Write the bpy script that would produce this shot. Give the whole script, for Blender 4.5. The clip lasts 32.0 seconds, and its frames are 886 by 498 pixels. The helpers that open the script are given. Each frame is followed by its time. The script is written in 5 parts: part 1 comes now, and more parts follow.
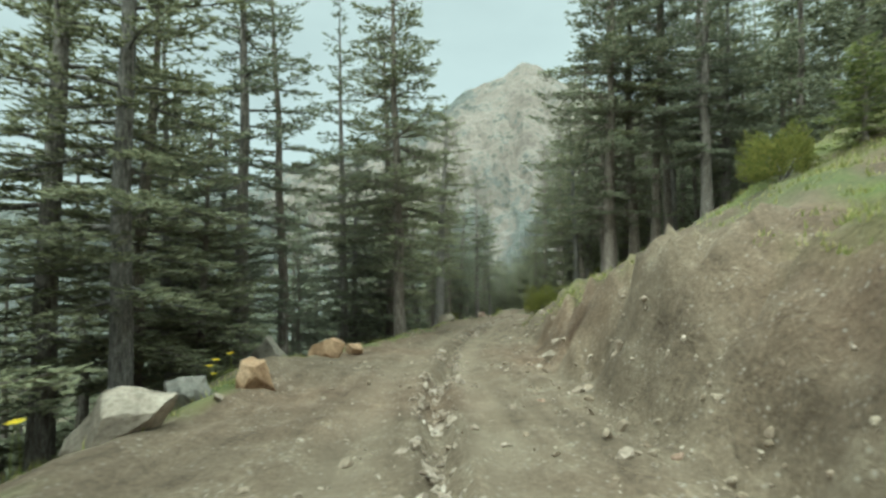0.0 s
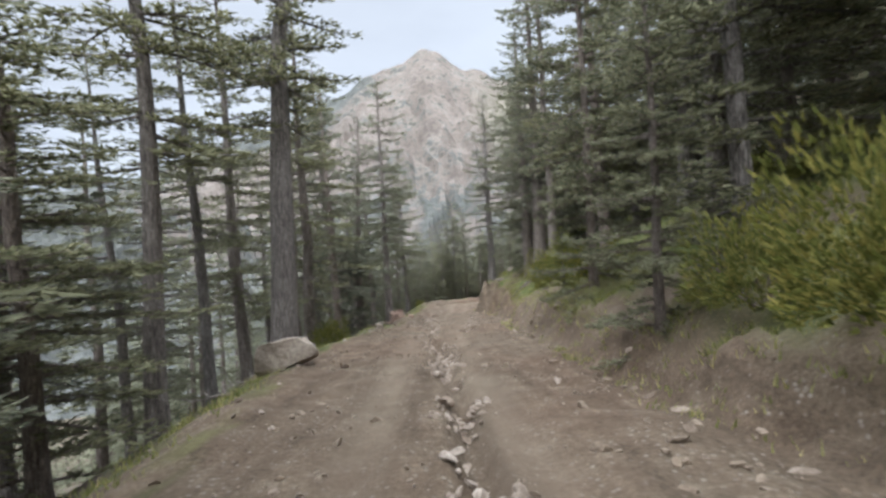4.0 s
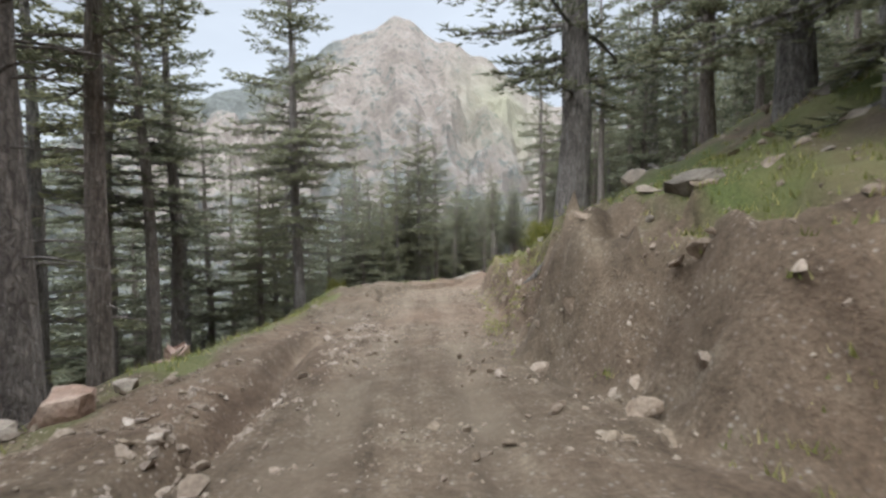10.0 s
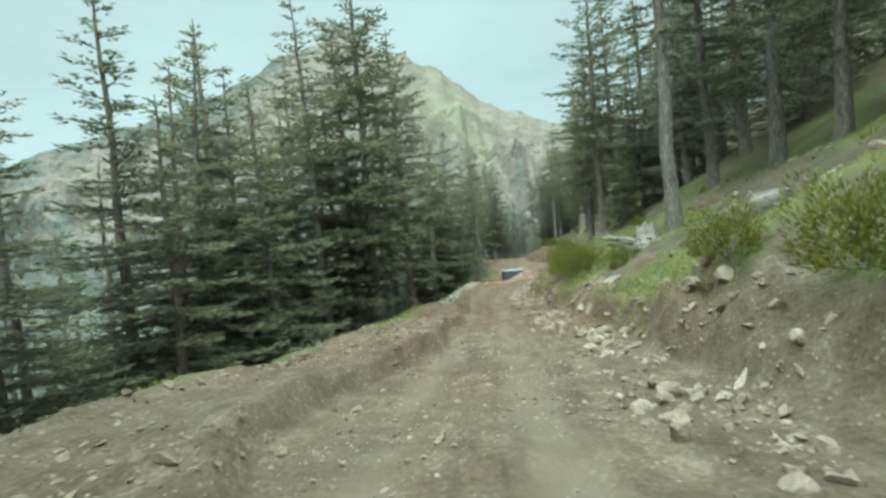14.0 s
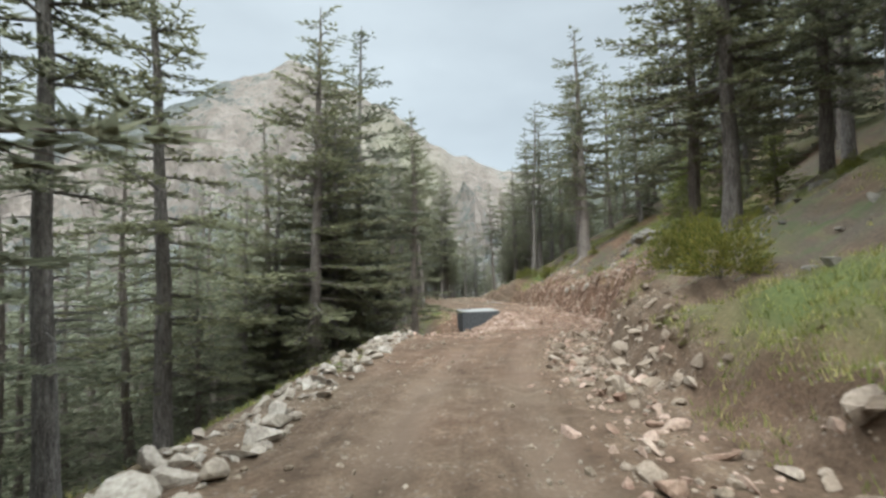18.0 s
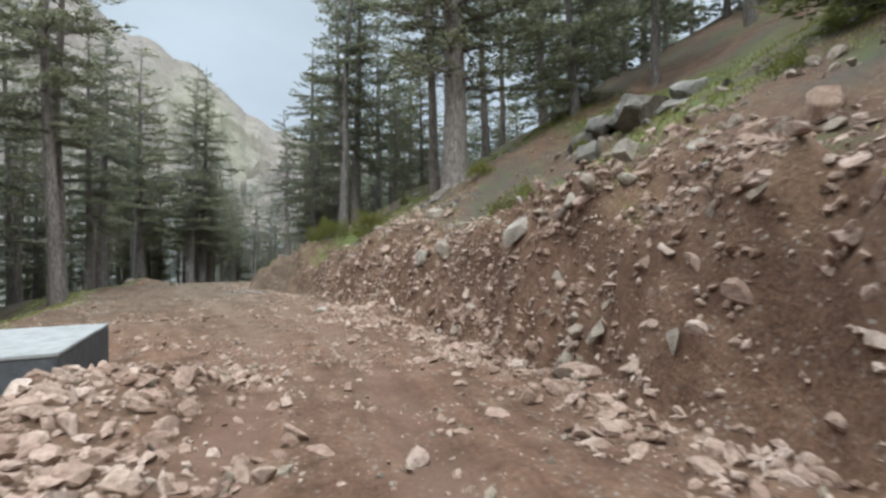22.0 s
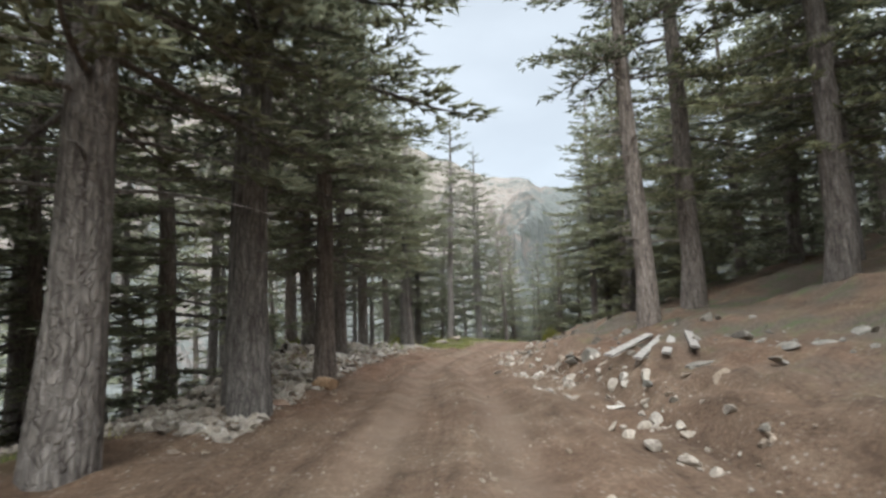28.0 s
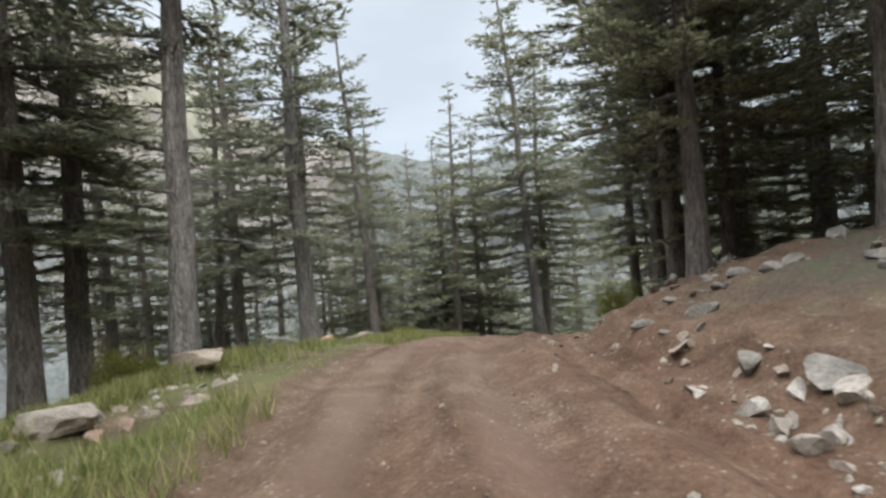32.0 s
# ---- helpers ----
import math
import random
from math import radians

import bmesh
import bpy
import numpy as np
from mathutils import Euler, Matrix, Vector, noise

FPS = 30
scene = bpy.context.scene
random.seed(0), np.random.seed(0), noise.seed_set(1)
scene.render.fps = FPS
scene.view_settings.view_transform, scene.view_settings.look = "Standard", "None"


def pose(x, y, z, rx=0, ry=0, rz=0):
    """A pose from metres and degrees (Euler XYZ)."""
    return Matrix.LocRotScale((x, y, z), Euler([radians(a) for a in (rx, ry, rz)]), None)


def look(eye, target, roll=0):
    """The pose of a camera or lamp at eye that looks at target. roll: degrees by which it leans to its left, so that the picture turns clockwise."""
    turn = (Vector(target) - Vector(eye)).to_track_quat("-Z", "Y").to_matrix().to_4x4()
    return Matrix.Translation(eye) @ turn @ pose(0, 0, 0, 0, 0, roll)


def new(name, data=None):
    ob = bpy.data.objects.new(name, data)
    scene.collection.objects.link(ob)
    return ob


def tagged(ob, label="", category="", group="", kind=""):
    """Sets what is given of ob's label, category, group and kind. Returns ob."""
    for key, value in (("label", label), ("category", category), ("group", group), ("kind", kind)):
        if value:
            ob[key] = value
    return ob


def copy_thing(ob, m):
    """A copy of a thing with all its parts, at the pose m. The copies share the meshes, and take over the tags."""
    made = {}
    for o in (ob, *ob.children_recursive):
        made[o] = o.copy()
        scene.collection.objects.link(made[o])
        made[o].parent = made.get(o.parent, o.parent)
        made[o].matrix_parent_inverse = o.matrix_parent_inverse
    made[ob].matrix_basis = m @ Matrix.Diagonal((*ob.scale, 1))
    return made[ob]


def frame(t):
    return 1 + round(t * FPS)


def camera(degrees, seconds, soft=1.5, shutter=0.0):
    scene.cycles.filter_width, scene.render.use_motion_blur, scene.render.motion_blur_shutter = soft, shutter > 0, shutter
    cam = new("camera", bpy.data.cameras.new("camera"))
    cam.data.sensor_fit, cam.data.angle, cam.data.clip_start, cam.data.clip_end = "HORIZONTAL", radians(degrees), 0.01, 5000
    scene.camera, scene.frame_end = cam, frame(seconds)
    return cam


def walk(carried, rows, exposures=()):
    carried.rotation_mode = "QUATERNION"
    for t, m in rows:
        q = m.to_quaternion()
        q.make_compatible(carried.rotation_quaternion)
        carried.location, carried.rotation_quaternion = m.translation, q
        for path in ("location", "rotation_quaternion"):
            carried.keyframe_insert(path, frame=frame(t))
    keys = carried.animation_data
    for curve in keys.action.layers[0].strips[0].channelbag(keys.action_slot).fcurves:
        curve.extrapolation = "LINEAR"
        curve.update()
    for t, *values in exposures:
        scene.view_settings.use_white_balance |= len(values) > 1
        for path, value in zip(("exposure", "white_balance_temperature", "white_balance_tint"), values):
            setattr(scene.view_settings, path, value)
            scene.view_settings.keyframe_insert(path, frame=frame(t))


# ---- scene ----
cam = camera(82.6, 32.0, soft=2.7, shutter=0.12)
# the way: seconds, place in metres, turn in degrees
ROWS = [
    (0.0, 0.00, 0.00, 1.50, 91.30, 0.50, 0.00),
    (0.5, -0.17, 4.17, 1.16, 90.99, 0.61, -0.60),
    (1.0, -0.37, 8.13, 0.91, 90.67, 0.96, -2.79),
    (1.5, -0.20, 11.90, 0.50, 91.04, 1.34, -6.28),
    (2.0, 0.12, 15.40, 0.23, 90.93, 2.36, -7.26),
    (2.5, 0.50, 18.89, -0.07, 90.30, 4.02, -9.83),
    (4.5, 2.32, 32.70, -1.32, 90.00, 3.00, -10.90),
    (5.0, 2.76, 36.26, -1.61, 89.60, 3.00, -12.90),
    (5.5, 3.44, 39.53, -1.99, 88.51, 3.59, -14.51),
    (6.0, 4.09, 42.58, -2.30, 87.77, 5.99, -15.22),
    (6.5, 4.55, 45.43, -2.60, 88.65, 6.30, -13.71),
    (7.0, 4.99, 48.21, -2.90, 88.83, 6.10, -12.31),
    (7.5, 5.39, 50.76, -3.12, 88.91, 4.90, -12.71),
    (8.0, 5.67, 53.11, -3.42, 88.34, -2.11, -15.88),
    (8.5, 6.54, 55.65, -3.66, 89.11, -5.76, -22.13),
    (9.0, 7.74, 58.75, -4.00, 89.86, -4.05, -21.25),
    (9.5, 8.50, 62.39, -4.31, 88.93, -1.21, -16.09),
    (10.0, 9.32, 65.95, -4.70, 87.72, 0.59, -14.40),
    (10.5, 9.89, 69.01, -5.00, 88.18, 4.79, -15.11),
    (11.0, 10.49, 72.23, -5.30, 88.52, 4.99, -14.31),
    (11.5, 11.21, 76.04, -5.68, 90.75, 4.99, -15.62),
    (12.0, 12.03, 79.59, -5.92, 90.96, 4.88, -17.42),
    (12.5, 13.11, 83.64, -6.24, 90.94, 5.78, -17.73),
    (13.0, 14.04, 87.72, -6.47, 91.47, 6.38, -17.23),
    (13.5, 14.96, 91.80, -6.71, 90.67, 6.08, -17.13),
    (14.0, 15.79, 95.35, -7.02, 88.99, 5.27, -18.73),
    (14.5, 16.76, 98.50, -7.34, 89.87, 3.43, -23.02),
    (15.0, 18.43, 102.04, -7.77, 88.95, 1.58, -27.40),
    (15.5, 20.09, 105.98, -8.20, 88.92, 1.67, -28.00),
    (17.5, 26.35, 120.33, -9.39, 93.20, 2.00, -24.90),
    (18.0, 27.70, 123.77, -9.55, 93.49, 1.92, -25.31),
    (18.5, 29.28, 127.19, -9.71, 93.53, 1.75, -29.42),
    (19.0, 31.16, 130.54, -9.81, 93.30, 1.91, -32.62),
    (19.5, 33.18, 134.01, -9.97, 93.56, 2.07, -35.92),
    (20.0, 35.50, 137.07, -10.09, 93.48, 2.26, -39.82),
    (20.5, 38.01, 139.81, -10.24, 92.26, 2.62, -46.11),
    (21.0, 40.71, 142.62, -10.45, 91.66, 1.56, -49.76),
    (21.5, 43.66, 145.24, -10.68, 91.20, 1.14, -49.17),
    (22.0, 46.32, 148.32, -10.95, 91.41, 1.08, -45.17),
    (22.5, 48.78, 151.50, -11.14, 93.19, 1.14, -39.57),
    (23.0, 50.94, 155.63, -11.11, 94.72, 1.46, -29.74),
    (23.5, 52.62, 160.32, -11.19, 94.95, 3.32, -23.42),
    (24.0, 54.13, 165.33, -11.10, 95.00, 5.26, -18.89),
    (24.5, 55.26, 170.26, -10.94, 95.28, 5.59, -16.06),
    (25.0, 56.24, 174.70, -10.96, 95.30, 3.72, -14.87),
    (25.5, 56.87, 178.55, -11.01, 95.83, 0.34, -13.68),
    (26.0, 57.71, 182.13, -10.93, 96.62, 0.70, -17.96),
    (26.5, 59.42, 185.80, -10.78, 95.79, 1.27, -28.05),
    (28.5, 67.38, 199.13, -11.18, 94.20, 2.00, -27.00),
    (29.0, 69.01, 202.65, -11.41, 90.45, 2.29, -28.28),
    (29.5, 70.88, 206.41, -11.81, 90.69, 5.84, -30.14),
    (30.0, 72.71, 210.00, -12.06, 90.46, 8.22, -31.27),
    (30.5, 74.62, 213.43, -12.27, 90.88, 6.69, -35.21),
    (31.0, 76.88, 216.51, -12.51, 90.51, 4.84, -40.66),
    (31.5, 79.02, 218.89, -12.73, 90.73, 4.64, -43.99),
    (32.0, 80.90, 221.06, -12.99, 90.30, 4.48, -46.31),
]
# the clip's camera drifts to a greener picture now and then
walk(cam, [(t, pose(*p)) for t, *p in ROWS],
     [(0, 0.55, 5850, -20), (0.4, 0.55, 6050, -8), (0.8, 0.59, 5950, 6), (2.0, 0.73, 5780, 8), (11.4, 0.69, 5840, 6), (12.0, 0.67, 5800, -7), (13.0, 0.55, 5750, -9), (13.6, 0.63, 5600, -25), (14.4, 0.63, 5600, -21),
      (15.0, 0.60, 5550, -4), (15.6, 0.66, 5900, 4), (18.0, 0.58, 5900, 0), (18.6, 0.56, 5900, -11), (19.4, 0.57, 5900, -9), (20.2, 0.60, 5950, 3), (22.5, 0.46, 5600, 1), (24.5, 0.58, 5650, 1), (27.0, 0.72, 5700, 2), (28.0, 0.85, 5900, 4), (32.0, 0.81, 5950, 6)])



# ---------------------------------------------------------------- world and light
# an overcast sky is two to three times brighter overhead than near the horizon
SKY_LOW, SKY_HIGH = 0.71, 5.9
world = bpy.data.worlds.new("overcast_sky")
scene.world = world
world.use_nodes = True
wn, wl_ = world.node_tree.nodes, world.node_tree.links
wn.clear()
sky = wn.new("ShaderNodeTexSky")
sky.sky_type, sky.sun_disc = "NISHITA", False
sky.sun_elevation, sky.sun_rotation = radians(50), radians(205)
bg_sky = wn.new("ShaderNodeBackground")
bg_sky.inputs["Strength"].default_value = 0.07
wl_.new(sky.outputs[0], bg_sky.inputs["Color"])
tco = wn.new("ShaderNodeTexCoord")
stretch = wn.new("ShaderNodeMapping")
stretch.inputs["Scale"].default_value = (1.0, 1.0, 2.4)
cloud = wn.new("ShaderNodeTexNoise")
cloud.inputs["Scale"].default_value, cloud.inputs["Detail"].default_value = 2.2, 5.0
cloud.inputs["Roughness"].default_value = 0.5
tone = wn.new("ShaderNodeValToRGB")
tone.color_ramp.elements[0].position, tone.color_ramp.elements[0].color = 0.3, (0.675, 0.68, 0.705, 1)
tone.color_ramp.elements[1].position, tone.color_ramp.elements[1].color = 0.7, (0.865, 0.87, 0.89, 1)
bg_cloud = wn.new("ShaderNodeBackground")
blend = wn.new("ShaderNodeMixShader")
blend.inputs[0].default_value = 0.85
wout = wn.new("ShaderNodeOutputWorld")
wl_.new(tco.outputs["Generated"], stretch.inputs["Vector"])
wl_.new(stretch.outputs[0], cloud.inputs["Vector"])
wl_.new(cloud.outputs["Fac"], tone.inputs[0])
wl_.new(tone.outputs[0], bg_cloud.inputs["Color"])
parts_of = wn.new("ShaderNodeSeparateXYZ")
wl_.new(tco.outputs["Generated"], parts_of.inputs[0])
zenith = wn.new("ShaderNodeMapRange")
zenith.interpolation_type = "SMOOTHSTEP"
for key, value in zip(("From Min", "From Max", "To Min", "To Max"), (0.56, 0.78, SKY_LOW, SKY_HIGH)):
    zenith.inputs[key].default_value = value
wl_.new(parts_of.outputs[2], zenith.inputs[0])
wl_.new(zenith.outputs[0], bg_cloud.inputs["Strength"])
wl_.new(bg_sky.outputs[0], blend.inputs[1])
wl_.new(bg_cloud.outputs[0], blend.inputs[2])
wl_.new(blend.outputs[0], wout.inputs["Surface"])

sun_data = bpy.data.lights.new("sun", "SUN")
sun_data.energy, sun_data.angle, sun_data.color = 2.0, radians(30), (1.0, 0.975, 0.94)
sun = new("sun", sun_data)
sun.matrix_world = look((0, 0, 60), (18, 39, 26))

# ---------------------------------------------------------------- materials


def shader(name, rough=0.9, spec=0.25):
    m = bpy.data.materials.new(name)
    m.use_nodes = True
    nt = m.node_tree
    b = nt.nodes["Principled BSDF"]
    b.inputs["Roughness"].default_value = rough
    b.inputs["Specular IOR Level"].default_value = spec
    return m, nt.nodes, nt.links, b


def noise_of(n, l, scale, detail=4.0, rough=0.55, coords="Object"):
    tc = n.new("ShaderNodeTexCoord")
    t = n.new("ShaderNodeTexNoise")
    t.inputs["Scale"].default_value, t.inputs["Detail"].default_value = scale, detail
    t.inputs["Roughness"].default_value = rough
    l.new(tc.outputs[coords], t.inputs["Vector"])
    return t.outputs["Fac"]


def ramp_of(n, l, fac, *stops):
    r = n.new("ShaderNodeValToRGB")
    e = r.color_ramp.elements
    while len(e) < len(stops):
        e.new(0.5)
    for k, (p, c) in zip(e, stops):
        k.position, k.color = p, (*c, 1) if len(c) == 3 else c
    l.new(fac, r.inputs[0])
    return r.outputs[0]


def mixed(n, l, fac, a, b, how="MIX"):
    m = n.new("ShaderNodeMix")
    m.data_type, m.blend_type = "RGBA", how
    if isinstance(fac, float):
        m.inputs[0].default_value = fac
    else:
        l.new(fac, m.inputs[0])
    for k, v in ((6, a), (7, b)):
        if isinstance(v, tuple):
            m.inputs[k].default_value = (*v, 1)
        else:
            l.new(v, m.inputs[k])
    return m.outputs[2]


def bumped(n, l, b, height, strength=0.5, dist=0.05):
    k = n.new("ShaderNodeBump")
    k.inputs["Strength"].default_value, k.inputs["Distance"].default_value = strength, dist
    l.new(height, k.inputs["Height"])
    l.new(k.outputs[0], b.inputs["Normal"])


def ground_material():
    m, n, l, b = shader("mountain_soil", 0.95, 0.15)
    at = n.new("ShaderNodeAttribute")
    at.attribute_name = "cover"
    sep = n.new("ShaderNodeSeparateColor")
    l.new(at.outputs["Color"], sep.inputs[0])
    grass, litter, red = sep.outputs[0], sep.outputs[1], sep.outputs[2]
    big, mid, fine = noise_of(n, l, 0.35, 5), noise_of(n, l, 2.2, 6), noise_of(n, l, 16, 6, 0.7)
    tan = ramp_of(n, l, mid, (0.25, (0.116, 0.087, 0.059)), (0.55, (0.176, 0.136, 0.095)), (0.8, (0.244, 0.199, 0.144)))
    rust = ramp_of(n, l, mid, (0.25, (0.112, 0.062, 0.038)), (0.55, (0.182, 0.107, 0.068)), (0.8, (0.258, 0.170, 0.114)))
    soil = mixed(n, l, red, tan, rust)
    grit = ramp_of(n, l, fine, (0.35, (0.62, 0.6, 0.58)), (0.6, (1.0, 1.0, 1.0)), (0.78, (1.45, 1.4, 1.32)))
    soil = mixed(n, l, 1.0, soil, grit, "MULTIPLY")
    leaf = ramp_of(n, l, fine, (0.3, (0.064, 0.051, 0.039)), (0.55, (0.119, 0.095, 0.072)), (0.8, (0.212, 0.178, 0.140)))
    leaf = mixed(n, l, ramp_of(n, l, mid, (0.5, (0, 0, 0)), (0.66, (1, 1, 1))), leaf, (0.085, 0.105, 0.045))
    sward = ramp_of(n, l, fine, (0.3, (0.062, 0.075, 0.024)), (0.55, (0.118, 0.138, 0.045)), (0.8, (0.195, 0.198, 0.082)))
    sward = mixed(n, l, ramp_of(n, l, big, (0.45, (0, 0, 0)), (0.7, (1, 1, 1))), sward, (0.19, 0.17, 0.075))
    smooth = ramp_of(n, l, big, (0.3, (0.188, 0.148, 0.104)), (0.7, (0.257, 0.206, 0.149)))
    smooth = mixed(n, l, red, smooth, (0.188, 0.116, 0.084))
    lane = n.new("ShaderNodeAttribute")
    lane.attribute_name = "lane"
    streak = n.new("ShaderNodeTexNoise")
    streak.inputs["Scale"].default_value, streak.inputs["Detail"].default_value, streak.inputs["Roughness"].default_value = 1.0, 5, 0.62
    l.new(lane.outputs["Vector"], streak.inputs["Vector"])
    soil = mixed(n, l, 0.8, soil, ramp_of(n, l, streak.outputs["Fac"], (0.33, (0.62, 0.6, 0.58)), (0.5, (1.0, 1.0, 1.0)), (0.68, (1.3, 1.3, 1.3))), "MULTIPLY")
    peb = n.new("ShaderNodeTexVoronoi")
    peb.inputs["Scale"].default_value = 11
    tcp = n.new("ShaderNodeTexCoord")
    l.new(tcp.outputs["Object"], peb.inputs["Vector"])
    chips = ramp_of(n, l, peb.outputs["Distance"], (0.12, (1, 1, 1)), (0.3, (0, 0, 0)))
    chips = mixed(n, l, 1.0, chips, ramp_of(n, l, mid, (0.40, (0, 0, 0)), (0.58, (0.8, 0.8, 0.8))), "MULTIPLY")
    gravel = mixed(n, l, peb.outputs["Color"], (0.170, 0.136, 0.106), (0.399, 0.348, 0.297))
    soil = mixed(n, l, chips, soil, gravel)
    tiny = n.new("ShaderNodeTexVoronoi")
    tiny.inputs["Scale"].default_value = 27
    l.new(tcp.outputs["Object"], tiny.inputs["Vector"])
    specks = ramp_of(n, l, tiny.outputs["Distance"], (0.18, (0.7, 0.7, 0.7)), (0.34, (0, 0, 0)))
    soil = mixed(n, l, specks, soil, mixed(n, l, tiny.outputs["Color"], mixed(n, l, 1.0, soil, (0.6, 0.58, 0.56), "MULTIPLY"), mixed(n, l, 1.0, soil, (1.75, 1.72, 1.68), "MULTIPLY")))
    soil = mixed(n, l, at.outputs["Alpha"], soil, mixed(n, l, 0.35, smooth, soil))
    c = mixed(n, l, litter, soil, leaf)
    c = mixed(n, l, grass, c, sward)
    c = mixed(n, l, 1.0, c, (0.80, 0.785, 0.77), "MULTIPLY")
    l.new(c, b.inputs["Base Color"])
    h = n.new("ShaderNodeMath")
    h.operation = "ADD"
    l.new(mid, h.inputs[0])
    l.new(fine, h.inputs[1])
    bumped(n, l, b, h.outputs[0], 0.8, 0.06)
    return m


def bark_material():
    m, n, l, b = shader("cedar_bark", 0.95, 0.1)
    tc = n.new("ShaderNodeTexCoord")
    mp = n.new("ShaderNodeMapping")
    mp.inputs["Scale"].default_value = (1, 1, 0.16)
    l.new(tc.outputs["Object"], mp.inputs["Vector"])
    t = n.new("ShaderNodeTexNoise")
    t.inputs["Scale"].default_value, t.inputs["Detail"].default_value, t.inputs["Roughness"].default_value = 14, 6, 0.7
    l.new(mp.outputs[0], t.inputs["Vector"])
    c = ramp_of(n, l, t.outputs["Fac"], (0.3, (0.07, 0.062, 0.057)), (0.52, (0.185, 0.168, 0.153)), (0.75, (0.31, 0.29, 0.268)))
    plate = n.new("ShaderNodeTexVoronoi")
    plate.feature = "DISTANCE_TO_EDGE"
    plate.inputs["Scale"].default_value = 17
    stretch2 = n.new("ShaderNodeMapping")
    stretch2.inputs["Scale"].default_value = (1, 1, 0.3)
    warp = mixed(n, l, 0.2, tc.outputs["Object"], noise_of(n, l, 5, 4))
    l.new(warp, stretch2.inputs["Vector"])
    l.new(stretch2.outputs[0], plate.inputs["Vector"])
    c = mixed(n, l, 0.5, c, ramp_of(n, l, plate.outputs["Distance"], (0.0, (0.5, 0.48, 0.46)), (0.16, (1.0, 1.0, 1.0)), (0.36, (1.4, 1.38, 1.34))), "MULTIPLY")
    info = n.new("ShaderNodeObjectInfo")
    c = mixed(n, l, info.outputs["Random"], c, mixed(n, l, 1.0, c, (1.2, 1.08, 1.0), "MULTIPLY"))
    l.new(c, b.inputs["Base Color"])
    deep = n.new("ShaderNodeMath")
    deep.operation = "ADD"
    l.new(t.outputs["Fac"], deep.inputs[0])
    l.new(ramp_of(n, l, plate.outputs["Distance"], (0.0, (0, 0, 0)), (0.2, (0.35, 0.35, 0.35))), deep.inputs[1])
    bumped(n, l, b, deep.outputs[0], 1.0, 0.06)
    return m


def needle_material(name, dark, light, tip):
    m, n, l, b = shader(name, 0.75, 0.2)
    geo = n.new("ShaderNodeNewGeometry")
    info = n.new("ShaderNodeObjectInfo")
    c = ramp_of(n, l, geo.outputs["Random Per Island"], (0.0, dark), (0.6, light), (1.0, tip))
    c = mixed(n, l, info.outputs["Random"], c, mixed(n, l, 1.0, c, (1.16, 1.1, 0.88), "MULTIPLY"))
    l.new(c, b.inputs["Base Color"])
    tr = n.new("ShaderNodeBsdfTranslucent")
    l.new(c, tr.inputs["Color"])
    mx = n.new("ShaderNodeMixShader")
    mx.inputs[0].default_value = 0.5
    out = n["Material Output"]
    l.new(b.outputs[0], mx.inputs[1])
    l.new(tr.outputs[0], mx.inputs[2])
    l.new(mx.outputs[0], out.inputs["Surface"])
    return m


def stone_material(name, dark, mid, light):
    m, n, l, b = shader(name, 0.9, 0.25)
    a, f = noise_of(n, l, 2.0, 5), noise_of(n, l, 22, 5, 0.65)
    c = ramp_of(n, l, a, (0.3, dark), (0.5, mid), (0.72, light))
    c = mixed(n, l, 1.0, c, ramp_of(n, l, f, (0.3, (0.5, 0.48, 0.455)), (0.6, (0.89, 0.885, 0.87))), "MULTIPLY")
    info = n.new("ShaderNodeObjectInfo")
    c = mixed(n, l, info.outputs["Random"], c, mixed(n, l, 1.0, c, (0.85, 0.8, 0.74), "MULTIPLY"))
    geo = n.new("ShaderNodeNewGeometry")
    c = mixed(n, l, geo.outputs["Random Per Island"], c, mixed(n, l, 1.0, c, (0.76, 0.72, 0.67), "MULTIPLY"))
    l.new(c, b.inputs["Base Color"])
    bumped(n, l, b, f, 0.7, 0.03)
    return m


